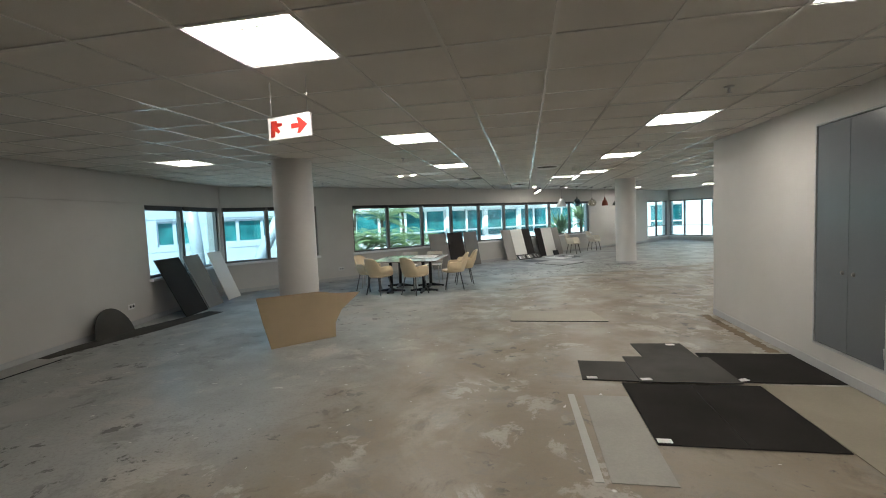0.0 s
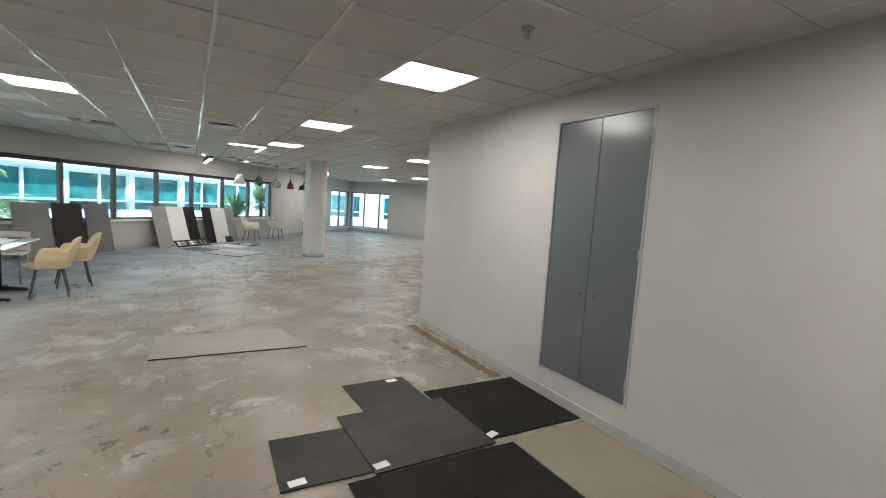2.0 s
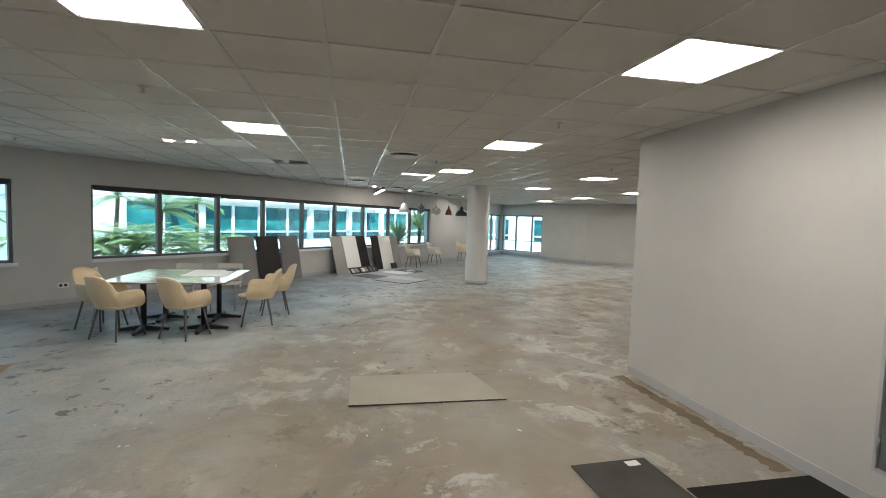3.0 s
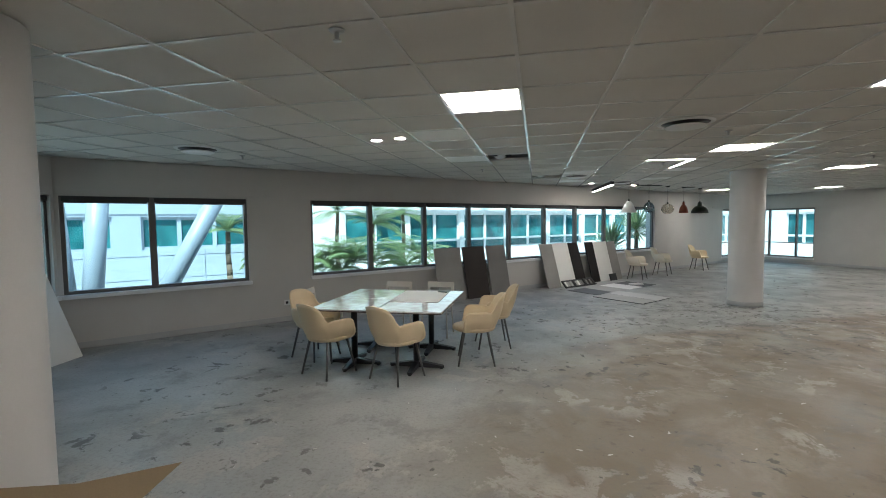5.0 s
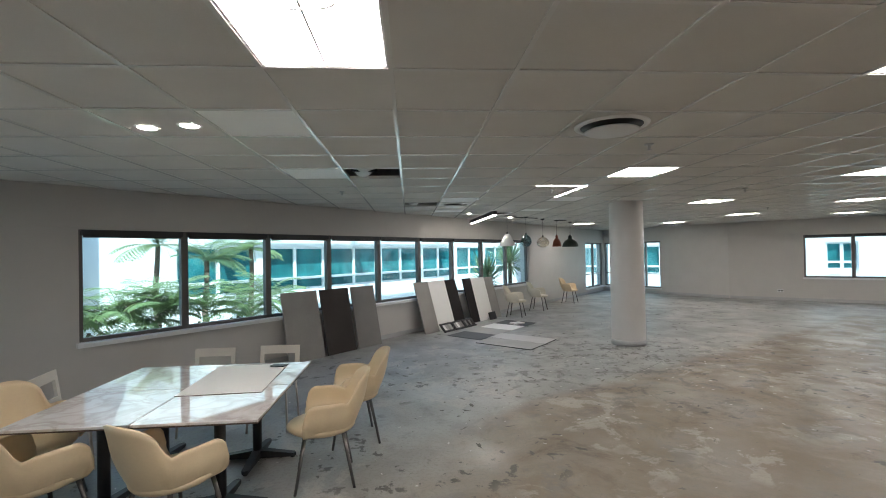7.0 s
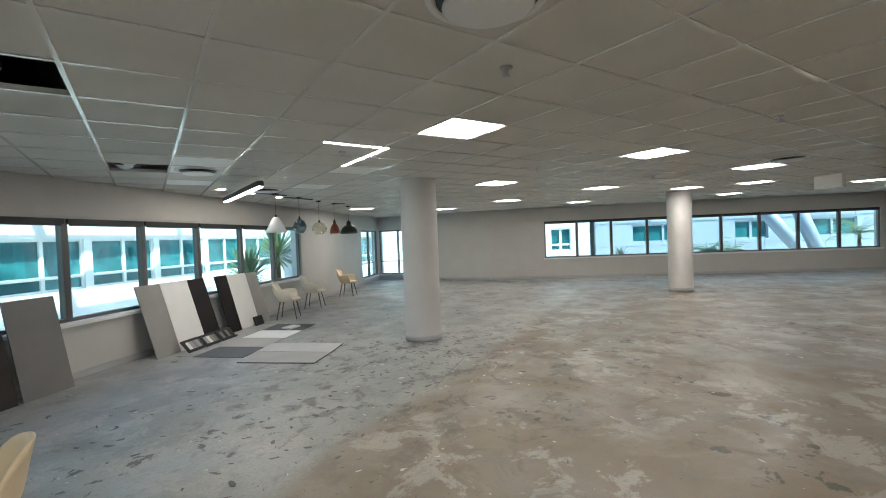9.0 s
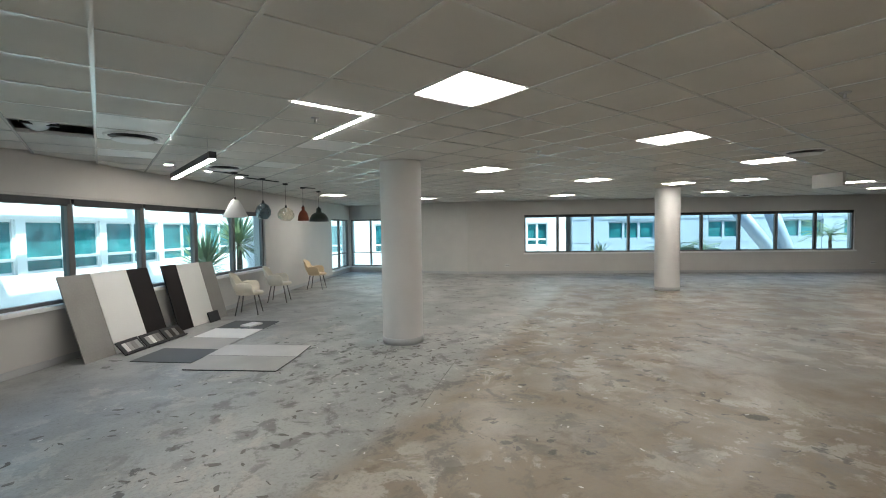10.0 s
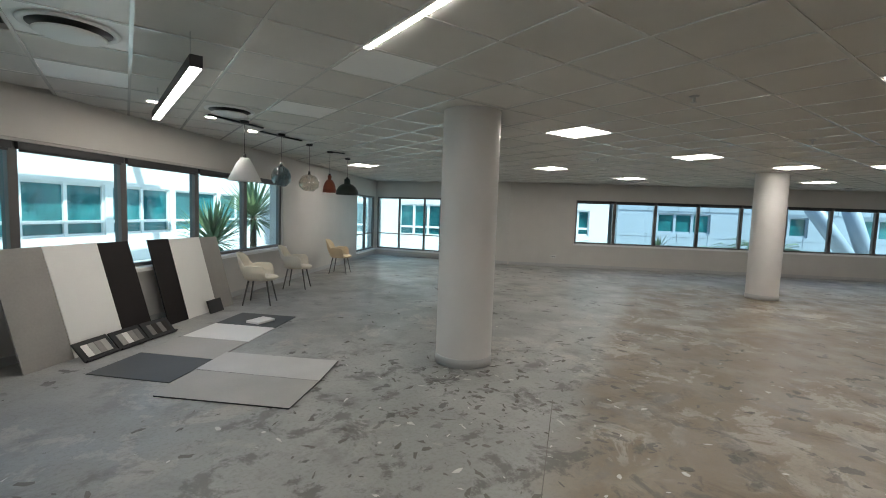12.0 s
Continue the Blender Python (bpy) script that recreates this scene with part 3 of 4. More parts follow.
def flakes(name, label, material, spots, seed):
    """Thin ragged flakes strewn round the given spots (x, y, spread, how many, size)."""
    rnd = random.Random(seed)
    bm = bmesh.new()
    for x, y, spread, count, size in spots:
        for _ in range(count):
            cx, cy = rnd.gauss(x, spread), rnd.gauss(y, spread)
            if not inside(cx, cy, -1) or not inside(cx + 0.4, cy - 0.4, -1) or not inside(cx - 0.4, cy + 0.4, -1):
                continue
            n, a0, rr = rnd.randint(6, 9), rnd.uniform(0, 6.28), size * rnd.uniform(0.25, 1.0)
            st = rnd.uniform(0.18, 0.55)
            tilt = rnd.uniform(0, 3.14)
            pts = []
            for k in range(n):
                q = rr * rnd.uniform(0.35, 1.3)
                u, w = q * math.cos(2 * math.pi * k / n), q * st * math.sin(2 * math.pi * k / n)
                pts.append((cx + u * math.cos(tilt) - w * math.sin(tilt), cy + u * math.sin(tilt) + w * math.cos(tilt)))
            prism(pts, 0.0004, 0.0016 + rnd.uniform(0, 0.001), bm)
    solo(name, bm, material, label, "debris", None, "", "stuff")


flakes("glue_residue", "dark glue residue flakes stuck on the screed", M_CHIP, [(3.2, 13.3, 0.7, 170, 0.06), (2.2, 12.6, 1.2, 110, 0.055), (0.6, 11.6, 1.3, 90, 0.06), (4.6, 15.5, 1.2, 60, 0.06), (-0.6, 12.8, 1.2, 50, 0.055), (9.0, 18.0, 3.0, 60, 0.08), (1.5, 7.5, 2.0, 25, 0.04)], 5)
flakes("paint_flakes", "pale plaster and paint flakes on the screed", M_FLAKE, [(1.0, 11.5, 1.8, 110, 0.025), (3.0, 12.9, 0.8, 40, 0.05), (-0.5, 7.5, 2.2, 90, 0.025), (0.0, 4.0, 2.0, 70, 0.03), (5.0, 12.0, 2.5, 60, 0.04), (-4.2, 3.0, 1.0, 20, 0.05)], 6)


def ragged_strip(name, label, material, a, b, width, seed, category):
    rnd = random.Random(seed)
    a, b = Vector(a), Vector(b)
    d = b - a
    q = Vector((-d.y, d.x)).normalized()
    n = 48
    lo = [a + d * (k / n) + q * width * rnd.uniform(0.25, 0.6) for k in range(n + 1)]
    hi = [a + d * (k / n) - q * width * rnd.uniform(0.25, 0.6) for k in range(n + 1)]
    solo(name, prism([tuple(p) for p in lo] + [tuple(p) for p in hi[::-1]], 0.0003, 0.0012), material, label, category, None, "", "structure")


ragged_strip("floor_joint", "dark crack along a screed joint", M_CHIP, (3.45, 12.74), (2.2, 11.75), 0.007, 7, "floor joint")
ragged_strip("glue_edge", "brown glue edge on the screed along the wall", M_GLUE, (3.02, 4.65), (3.0, 6.6), 0.14, 8, "floor stain")


# ---- furniture ----
def shell_chair(name, label, shell_mat, group):
    """Tub armchair: one moulded shell with level arms and a narrow raised round back, a seat pad and four splayed legs. Faces +y."""
    t = thing(name, label, "chair", None, group)
    bm = bmesh.new()
    na, nz, reach = 56, 10, 0.17
    half = math.pi / 2 * 0.27 + reach               # length of half the shell round its plan
    grid = []
    for i in range(na + 1):
        u = -half + 2 * half * i / na
        a = abs(u)
        back = (1 - (a / 0.235) ** 2.6) ** 0.45 if a < 0.235 else 0.0
        end = max(0.0, (a - (half - 0.09)) / 0.09)
        arm = 0.655 - 0.13 * (1 - (1 - end ** 2) ** 0.5) - 0.02 * math.exp(-((a - 0.25) / 0.05) ** 2)
        h = arm + (0.845 - arm) * back
        col = []
        for k in range(nz + 1):
            w = k / nz
            r = 0.205 + (0.275 + 0.012 * back - 0.205) * math.sin(min(1.0, w * 1.5) * math.pi / 2)
            bend = math.pi / 2 * 0.27
            if a <= bend:
                th = u / 0.27
                px, py = r * math.sin(th), -r * math.cos(th)
            else:
                px, py = math.copysign(r + 0.1 * (a - bend), u), a - bend
            col.append(bm.verts.new((px, py - 0.06 * back * w * w - 0.02, 0.405 + (h - 0.405) * w)))
        grid.append(col)
    for i in range(na):
        for k in range(nz):
            bm.faces.new((grid[i][k], grid[i + 1][k], grid[i + 1][k + 1], grid[i][k + 1])).smooth = True
    bmesh.ops.recalc_face_normals(bm, faces=bm.faces)
    bmesh.ops.solidify(bm, geom=bm.faces[:], thickness=0.018)
    part("shell", bm, shell_mat, t)
    bm = lathe([(0.0, 0.395), (0.18, 0.395), (0.215, 0.402), (0.24, 0.425), (0.243, 0.445), (0.228, 0.462), (0.12, 0.452), (0.0, 0.448)], 36)
    for v in bm.verts:
        if v.co.y > 0:
            v.co.y *= 1.18
    part("seat", bm, shell_mat, t)
    for sx in (-1, 1):
        for sy in (-1, 1):
            bm = bmesh.new()
            rod(bm, (sx * 0.15, sy * 0.14, 0.4), (sx * 0.215, sy * 0.215, 0.0), 0.015, 0.011)
            part("leg", bm, M_LEG, t, "slim dark metal leg")
    return t


def plastic_chair():
    """White stacking chair whose back has one wide opening. Faces +y."""
    t = thing("stacking_chair", "white plastic chair with an open frame back at the table", "chair", None, "white chairs at the table")
    part("seat", boxes((-0.21, -0.2, 0.435, 0.21, 0.21, 0.46), bevel=0.01), M_CHAIRWHITE, t)
    bm = boxes((-0.21, -0.012, 0.46, -0.165, 0.012, 0.785), (0.165, -0.012, 0.46, 0.21, 0.012, 0.785), (-0.165, -0.012, 0.7, 0.165, 0.012, 0.785), (-0.165, -0.012, 0.48, 0.165, 0.012, 0.55))
    bmesh.ops.transform(bm, matrix=pose(0, -0.2, 0.46, 8) @ pose(0, 0, -0.46), verts=bm.verts)
    part("backrest", bm, M_CHAIRWHITE, t)
    for sx in (-1, 1):
        for sy in (-1, 1):
            bm = bmesh.new()
            rod(bm, (sx * 0.18, sy * 0.17, 0.436), (sx * 0.2, sy * 0.21, 0.0), 0.012)
            part("leg", bm, M_CHAIRWHITE, t)
    return t


def cafe_table():
    t = thing("cafe_table", "square white marble-topped table on black cross pedestal", "table", None, "pushed-together tables")
    hx, hy = 0.386, 0.378
    top = part("tabletop", boxes((-hx, -hy, 0.722, hx, hy, 0.74), bevel=0.003), M_TOP, t)
    part("edge", boxes((-hx + 0.004, -hy + 0.004, 0.712, hx - 0.004, hy - 0.004, 0.7225)), M_EDGE, top, "dark brown underside edge")
    bm = bmesh.new()
    rod(bm, (0, 0, 0.06), (0, 0, 0.7), 0.038, seg=20)
    part("pedestal", bm, M_BLACK, t)
    part("top_plate", boxes((-0.18, -0.18, 0.698, 0.18, 0.18, 0.7125)), M_BLACK, t)
    for k in range(4):
        bm = prism([(0.0, -0.035), (0.31, -0.026), (0.33, 0.0), (0.31, 0.026), (0.0, 0.035)], 0.012, 0.04)
        for w in bm.verts:
            if w.co.z > 0.03 and w.co.x < 0.1:
                w.co.z = 0.085
        bmesh.ops.transform(bm, matrix=pose(0, 0, 0, 0, 0, 90 * k), verts=bm.verts)
        foot = part("foot", bm, M_BLACK, t)
        bm = lathe([(0.0, 0.0), (0.02, 0.0), (0.02, 0.012), (0.0, 0.012)], 12)
        bmesh.ops.transform(bm, matrix=pose(0.3 * math.cos(k * math.pi / 2), 0.3 * math.sin(k * math.pi / 2), 0), verts=bm.verts)
        part("glide", bm, M_BLACK, foot)
    return t


TX, TY = -2.42, 9.5
tb = cafe_table()
tb.matrix_world = pose(TX - 0.39, TY - 0.382, 0)
for dx, dy in ((0.39, -0.382), (-0.39, 0.382), (0.39, 0.382)):
    copy_thing(tb, pose(TX + dx, TY + dy, 0))
sheet = thing("sample_sheet", "white sample board with dark edges lying on the tables", "board", pose(-2.13, 9.74, 0.7405, 0, 0, 2))
part("face", boxes((-0.31, -0.44, 0.004, 0.31, 0.44, 0.006)), M_PAPER, sheet)
part("core", boxes((-0.312, -0.442, 0.0, 0.312, 0.442, 0.004)), M_EDGE, sheet, "dark brown core showing at the edges")
solo("phone", boxes((-0.04, -0.07, 0.0, 0.04, 0.07, 0.01), bevel=0.003), M_BLACK, "small black phone-sized box on the table", "phone", pose(-1.9, 10.1, 0.7468, 0, 0, 75))

ch = shell_chair("tub_chair", "cream moulded tub armchair with metal legs at the table", M_CREAM, "cream chairs at the table")
ch.matrix_world = pose(-2.98, 8.77, 0, 0, 0, -24)
for x, y, a in ((-2.15, 8.74, -26), (-1.37, 9.46, 100), (-1.24, 10.22, 104), (-3.44, 9.34, -112)):
    copy_thing(ch, pose(x, y, 0, 0, 0, a))
pc = plastic_chair()
pc.matrix_world = pose(-2.78, 10.62, 0, 0, 0, 180)
copy_thing(pc, pose(-2.12, 10.66, 0, 0, 0, 178))
copy_thing(pc, pose(-3.6, 9.98, 0, 0, 0, -78))
wc = shell_chair("armchair", "pale cream tub armchair standing against the window wall", M_CREAM2, "chairs along the window wall")
wc.matrix_world = pose(2.22, 17.9, 0, 0, 0, -118)
copy_thing(wc, pose(3.2, 19.1, 0, 0, 0, -122))
last = shell_chair("armchair", "yellow tub armchair with dark legs by the corner window", M_CREAM, "chairs along the window wall")
last.matrix_world = pose(4.78, 20.75, 0, 0, 0, -128)


# ---- boards that lean on the window walls ----
def leaning_board(m, s0, s1, out, height, material, label, thick=0.018, skew=0.0):
    """A board standing on the floor 'out' metres from the wall and leaning back on it."""
    length = math.hypot(out - 0.06, height)
    bm = boxes((0.0, 0.0, 0.0, s1 - s0, thick, length), bevel=0.002)
    lean = math.degrees(math.atan2(out - 0.06, height))
    return solo("sample_board", bm, material, label, "board", m @ pose(s0, -out, 0.0, -lean, 0, skew), "leaning sample boards")


def bs(x):
    return b_at(x)


GREY_L, WHITE_L, BLACK_L = "grey stone-look sample board leaning on the sill", "white sample board leaning on the window sill", "black sample board leaning on the window sill"
leaning_board(B_M, bs(-2.86), bs(-2.38), 0.3, 1.15, M_STONE, "beige grey sample board leaning below the window")
leaning_board(B_M, bs(-2.34), bs(-1.9), 0.3, 1.15, M_BROWNBLACK, "near-black sample board leaning below the window")
leaning_board(B_M, bs(-1.86), bs(-1.46), 0.3, 1.15, M_STONE2, "mid-grey sample board leaning below the window")
leaning_board(B_M, bs(-0.5) - 0.2, bs(-0.17) - 0.2, 0.4, 1.12, M_STONE, GREY_L, skew=0)
leaning_board(B_M, bs(-0.166) - 0.2, bs(0.25) - 0.2, 0.4, 1.12, M_WHITE, WHITE_L)
leaning_board(B_M, bs(0.254) - 0.2, bs(0.54) - 0.2, 0.4, 1.115, M_EBONY, BLACK_L)
leaning_board(B_M, bs(0.68) - 0.1, bs(0.93) - 0.1, 0.36, 1.11, M_EBONY, BLACK_L)
leaning_board(B_M, bs(0.934) - 0.1, bs(1.36) - 0.1, 0.36, 1.1, M_WHITE, WHITE_L)
leaning_board(B_M, bs(1.364) - 0.1, bs(1.64) - 0.1, 0.36, 1.09, M_STONE, GREY_L)
leaning_board(W_M, w_at(6.35), w_at(7.1), 0.6, 1.1, M_EBONY, "charcoal sample board leaning on the sill")
leaning_board(W_M, w_at(7.22), w_at(7.8), 0.55, 1.1, M_STONE2, "mid-grey sample board leaning on the sill")
leaning_board(W_M, w_at(8.15), w_at(8.72), 0.5, 1.1, M_WHITE, "pale grey sample board leaning in the window corner")


def swatch_tray(m, swatches):
    t = thing("swatch_tray", "black sample tray with small grey swatches", "tray", m, "swatch trays")
    part("tray", boxes((0, 0, 0, 0.4, 0.02, 0.24), (0, -0.03, 0, 0.4, 0.0, 0.02), bevel=0.003), M_BLACK, t)
    for k, mt in enumerate(swatches):
        part("swatch", boxes((0.06 + 0.075 * k, -0.006, 0.05, 0.13 + 0.075 * k, 0.0, 0.19)), mt, t)
    return t


swatch_tray(B_M @ pose(bs(-0.3) - 0.1, -0.63, 0.0, -42, 0, 2), (M_WHITE, M_PALEMAT, M_STONE, M_PALEMAT))
swatch_tray(B_M @ pose(bs(-0.3) + 0.31, -0.63, 0.0, -42, 0, 1), (M_PALEMAT, M_WHITE, M_STONE, M_STONE2))
swatch_tray(B_M @ pose(bs(-0.3) + 0.72, -0.63, 0.0, -42, 0, -1), (M_STONE2, M_BROWNBLACK, M_STONE2, M_BROWNBLACK))
solo("sample_case", boxes((-0.15, 0, 0, 0.15, 0.03, 0.2), bevel=0.004), M_BLACK, "small black sample case propped against a board", "case", B_M @ pose(bs(1.2), -0.46, 0.0, -18, 0, 0))


# ---- flat sheets and mats on the floor ----
def mat_on_floor(name, pts, z, h, material, label, category, group=""):
    bm = prism(pts, z, z + h)
    bm.normal_update()
    if h > 0.0085:
        for f in bm.faces:
            f.material_index = 0 if abs(f.normal.z) > 0.5 else 1
    return solo(name, bm, (material, M_BLACK), label, category, None, group)


def rect(x0, y0, x1, y1, turn=0.0):
    cx, cy = (x0 + x1) / 2, (y0 + y1) / 2
    c, s = math.cos(radians(turn)), math.sin(radians(turn))
    return [(cx + c * (x - cx) - s * (y - cy), cy + s * (x - cx) + c * (y - cy)) for x, y in ((x0, y0), (x1, y0), (x1, y1), (x0, y1))]


mat_on_floor("carpet_tile", rect(1.18, 2.4, 1.78, 3.58), 0.002, 0.01, M_DARKMAT, "charcoal carpet sample tile on the screed", "carpet tile", "carpet samples")
mat_on_floor("carpet_tile", rect(1.784, 2.4, 2.385, 3.58), 0.002, 0.0095, M_DARKMAT, "charcoal carpet sample tile on the screed", "carpet tile", "carpet samples")
mat_on_floor("carpet_tile", rect(2.17, 3.67, 3.14, 4.57), 0.002, 0.01, M_DARKMAT, "charcoal carpet sample tile beside the wall", "carpet tile", "carpet samples")
mat_on_floor("carpet_tile", rect(1.35, 3.6, 2.25, 4.38, 1), 0.0125, 0.009, M_DARKMAT2, "dark grey carpet sample tile overlapping others", "carpet tile", "carpet samples")
mat_on_floor("carpet_tile", rect(0.83, 3.64, 1.43, 4.22, -2), 0.002, 0.01, M_DARKMAT2, "dark grey carpet sample tile on the screed", "carpet tile", "carpet samples")
mat_on_floor("carpet_tile", rect(1.56, 4.39, 2.14, 4.94, 2), 0.002, 0.0095, M_DARKMAT2, "dark grey carpet sample tile on the screed", "carpet tile", "carpet samples")
for x, y, z, a in ((0.92, 3.7, 0.0125, 5), (1.42, 3.66, 0.022, 8), (2.3, 3.72, 0.0125, 20), (2.0, 4.89, 0.012, 4), (1.24, 2.45, 0.0125, 0)):
    solo("label_card", boxes((-0.05, -0.03, 0, 0.05, 0.03, 0.002)), M_PAPER, "small white paper label on a carpet sample", "label", pose(x, y, z, 0, 0, a), "sample labels")
mat_on_floor("grey_sheet", rect(0.78, 1.9, 1.17, 3.26), 0.002, 0.004, M_DULL, "pale grey sheet lying on the screed", "sheet")
mat_on_floor("tape_strip", rect(0.66, 1.9, 0.72, 3.28, 1.5), 0.002, 0.002, M_PALEMAT, "strip of pale tape stuck on the screed", "tape")
mat_on_floor("buff_sheet", rect(2.4, 2.1, 3.13, 3.62), 0.002, 0.004, M_BUFF, "buff cardboard sheet on the floor beside the wall", "sheet")
mat_on_floor("hardboard_sheet", [(0.035, 6.13), (1.5, 6.1), (1.35, 6.86), (0.05, 6.88)], 0.002, 0.012, M_THIN, "pale thin board lying flat on the screed", "board")
mat_on_floor("floor_sample", [(0.59, 14.5), (1.46, 13.7), (1.86, 14.13), (0.95, 15.0)], 0.003, 0.012, M_PALEMAT, "grey floor sample board lying on the screed", "board", "floor samples")
mat_on_floor("floor_sample", [(0.953, 15.004), (1.863, 14.134), (2.22, 14.57), (1.3, 15.42)], 0.003, 0.012, mat("sample_light", (0.55, 0.54, 0.52), 0.6), "light grey floor sample board lying on the screed", "board", "floor samples")


def strip_tile(k, material, label):
    a, b, c = Vector((0.11, 15.36)), Vector((0.72, 14.76)), Vector((1.72, 1.93))
    p = [a + c * (k / 4), b + c * (k / 4), b + c * ((k + 0.99) / 4), a + c * ((k + 0.99) / 4)]
    mat_on_floor("floor_sample", [tuple(q) for q in p], 0.003, 0.008, material, label, "board", "floor samples")


strip_tile(0, M_CHARTILE, "dark grey floor sample tile in a row")
strip_tile(1, M_PALEMAT, "mid grey floor sample tile in a row")
strip_tile(2, M_WHITE, "white floor sample tile in a row")
strip_tile(3, M_CHARTILE, "dark grey floor sample tile with a brochure on it")
solo("brochure", boxes((-0.15, -0.11, 0, 0.15, 0.11, 0.03), bevel=0.003), M_PAPER, "white brochure stack lying on a floor sample", "brochure", pose(1.93, 16.62, 0.0115, 0, 0, 30))
mat_on_floor("floor_strip", [(-6.3, 3.95), (-6.05, 3.9), (-5.75, 5.4), (-5.6, 6.9), (-5.95, 6.95), (-6.25, 5.5)], 0.002, 0.006, M_DARKMAT2, "dark carpet offcut along the wall", "carpet")
mat_on_floor("pale_plank", rect(-6.25, 2.2, -5.75, 3.92, 3), 0.002, 0.012, M_PALEMAT, "pale plank lying along the wall", "plank")


def blob(cx, cy, rx, ry, seed):
    r = random.Random(seed)
    ph = [r.uniform(0, 6.28) for _ in range(4)]
    return [(cx + rx * math.cos(a) * (1 + 0.07 * math.sin(3 * a + ph[0]) + 0.04 * math.sin(7 * a + ph[1])), cy + ry * math.sin(a) * (1 + 0.06 * math.sin(4 * a + ph[2]))) for a in (2 * math.pi * k / 40 for k in range(40))]


# White glare on the screed, put in as a thin pale disc.
mat_on_floor("glare_patch", blob(-4.45, 2.5, 0.36, 0.3, 3), 0.0005, 0.002, M_PALEMAT, "round pale glare patch painted on the screed", "patch")


# Dark half-round shape by the wall: a sheet coloured as dark as shadow.
def half_round_shade():
    bm = bmesh.new()
    pts = [(0.4 * math.cos(math.pi * k / 20), 0.46 * math.sin(math.pi * k / 20)) for k in range(21)]
    lo = [bm.verts.new((x, 0.0, z)) for x, z in pts]
    hi = [bm.verts.new((x, 0.02, z)) for x, z in pts]
    bm.faces.new(lo)
    bm.faces.new(hi[::-1])
    for k in range(21):
        j = (k + 1) % 21
        bm.faces.new((lo[k], lo[j], hi[j], hi[k]))
    solo("half_round_shade", bm, M_DARKMAT2, "dark half-round sheet in shadow colour leaning on the wall", "board", W_M @ pose(w_at(5.1), -0.22, 0.0, -16, 0, 0))


half_round_shade()


def brown_board():
    """Cut hardboard that leans on the near column; its free edge comes to a point."""
    bm = bmesh.new()
    out = [(0.06, 0.0), (0.98, 0.0), (1.04, 0.22), (1.2, 0.42), (1.6, 0.68), (1.2, 0.71), (0.92, 0.78), (0.45, 0.79), (0.02, 0.8), (0.03, 0.4)]
    lo = [bm.verts.new((x, 0.0, z)) for x, z in out]
    hi = [bm.verts.new((x, 0.008, z)) for x, z in out]
    n = len(out)
    bm.faces.new(lo)
    bm.faces.new(hi[::-1])
    for k in range(n):
        bm.faces.new((lo[k], lo[(k + 1) % n], hi[(k + 1) % n], hi[k]))
    solo("hardboard_offcut", bm, M_CARD, "brown hardboard offcut with cut corner leaning on a column", "board", pose(-3.14, 4.47, 0.0, -37, 0, 47))


brown_board()


# ---- lamps ----
def strip(bm, a, b, w, z0, z1):
    a, b = Vector(a), Vector(b)
    d = (b - a).normalized()
    q = Vector((-d.y, d.x)) * (w / 2)
    prism([tuple(a + q), tuple(a - q), tuple(b - q), tuple(b + q)], z0, z1, bm)


v_light = thing("linear_light", "slim V-shaped recessed white light line, lit", "ceiling light", pose(0, 0, CEIL))
for a, b in (((1.07, 11.77), (1.785, 11.82)), ((1.76, 11.85), (1.745, 13.02))):
    bm = bmesh.new()
    strip(bm, a, b, 0.036, -0.009, -0.0065)
    part("diffuser", bm, M_STRIP, v_light, "glowing strip")


def bar_lamp():
    a, b = Vector((0.79, 13.3, 2.4)), Vector((0.69, 15.45, 2.36))
    t = thing("bar_pendant", "suspended dark linear lamp with glowing underside", "pendant lamp", None)
    d = b - a
    m = pose(a.x, a.y, a.z, 0, 0, math.degrees(math.atan2(d.y, d.x)))
    L = d.length
    bm = boxes((0, -0.035, 0, L, 0.035, 0.07), bevel=0.003)
    bmesh.ops.transform(bm, matrix=m, verts=bm.verts)
    part("body", bm, M_BLACK, t)
    bm = boxes((0.02, -0.03, -0.006, L - 0.02, 0.03, -0.0005))
    bmesh.ops.transform(bm, matrix=m, verts=bm.verts)
    part("diffuser", bm, M_STRIP, t, "glowing strip")
    for u in (0.2, L - 0.2):
        p = m @ Vector((u, 0, 0.07))
        bm = bmesh.new()
        rod(bm, p, (p.x, p.y, CEIL), 0.0025, seg=6)
        part("cable", bm, M_STEEL, t)


bar_lamp()


def pendant(name, label, x, y, profile, shade_mat, neck, bulb=False):
    t = thing(name, label, "pendant lamp", pose(x, y, 0), "sample pendants")
    part("canopy", lathe([(0.0, CEIL - 0.006), (0.055, CEIL - 0.006), (0.05, CEIL - 0.035), (0.0, CEIL - 0.04)], 20), M_BLACK, t)
    bm = bmesh.new()
    rod(bm, (0, 0, neck), (0, 0, CEIL - 0.03), 0.003, seg=6)
    part("cord", bm, M_BLACK, t)
    bm = lathe([(0.0, neck + 0.03), (0.018, neck + 0.025), (0.022, neck - 0.03), (0.0, neck - 0.035)], 16)
    part("lamp_holder", bm, M_BLACK, t)
    sh = part("shade", lathe(profile, 36), shade_mat, t)
    if bulb:
        part("bulb", lathe([(0.0, neck - 0.035), (0.014, neck - 0.04), (0.03, neck - 0.08), (0.022, neck - 0.11), (0.0, neck - 0.12)], 16), M_PLASTIC, t)
    return t


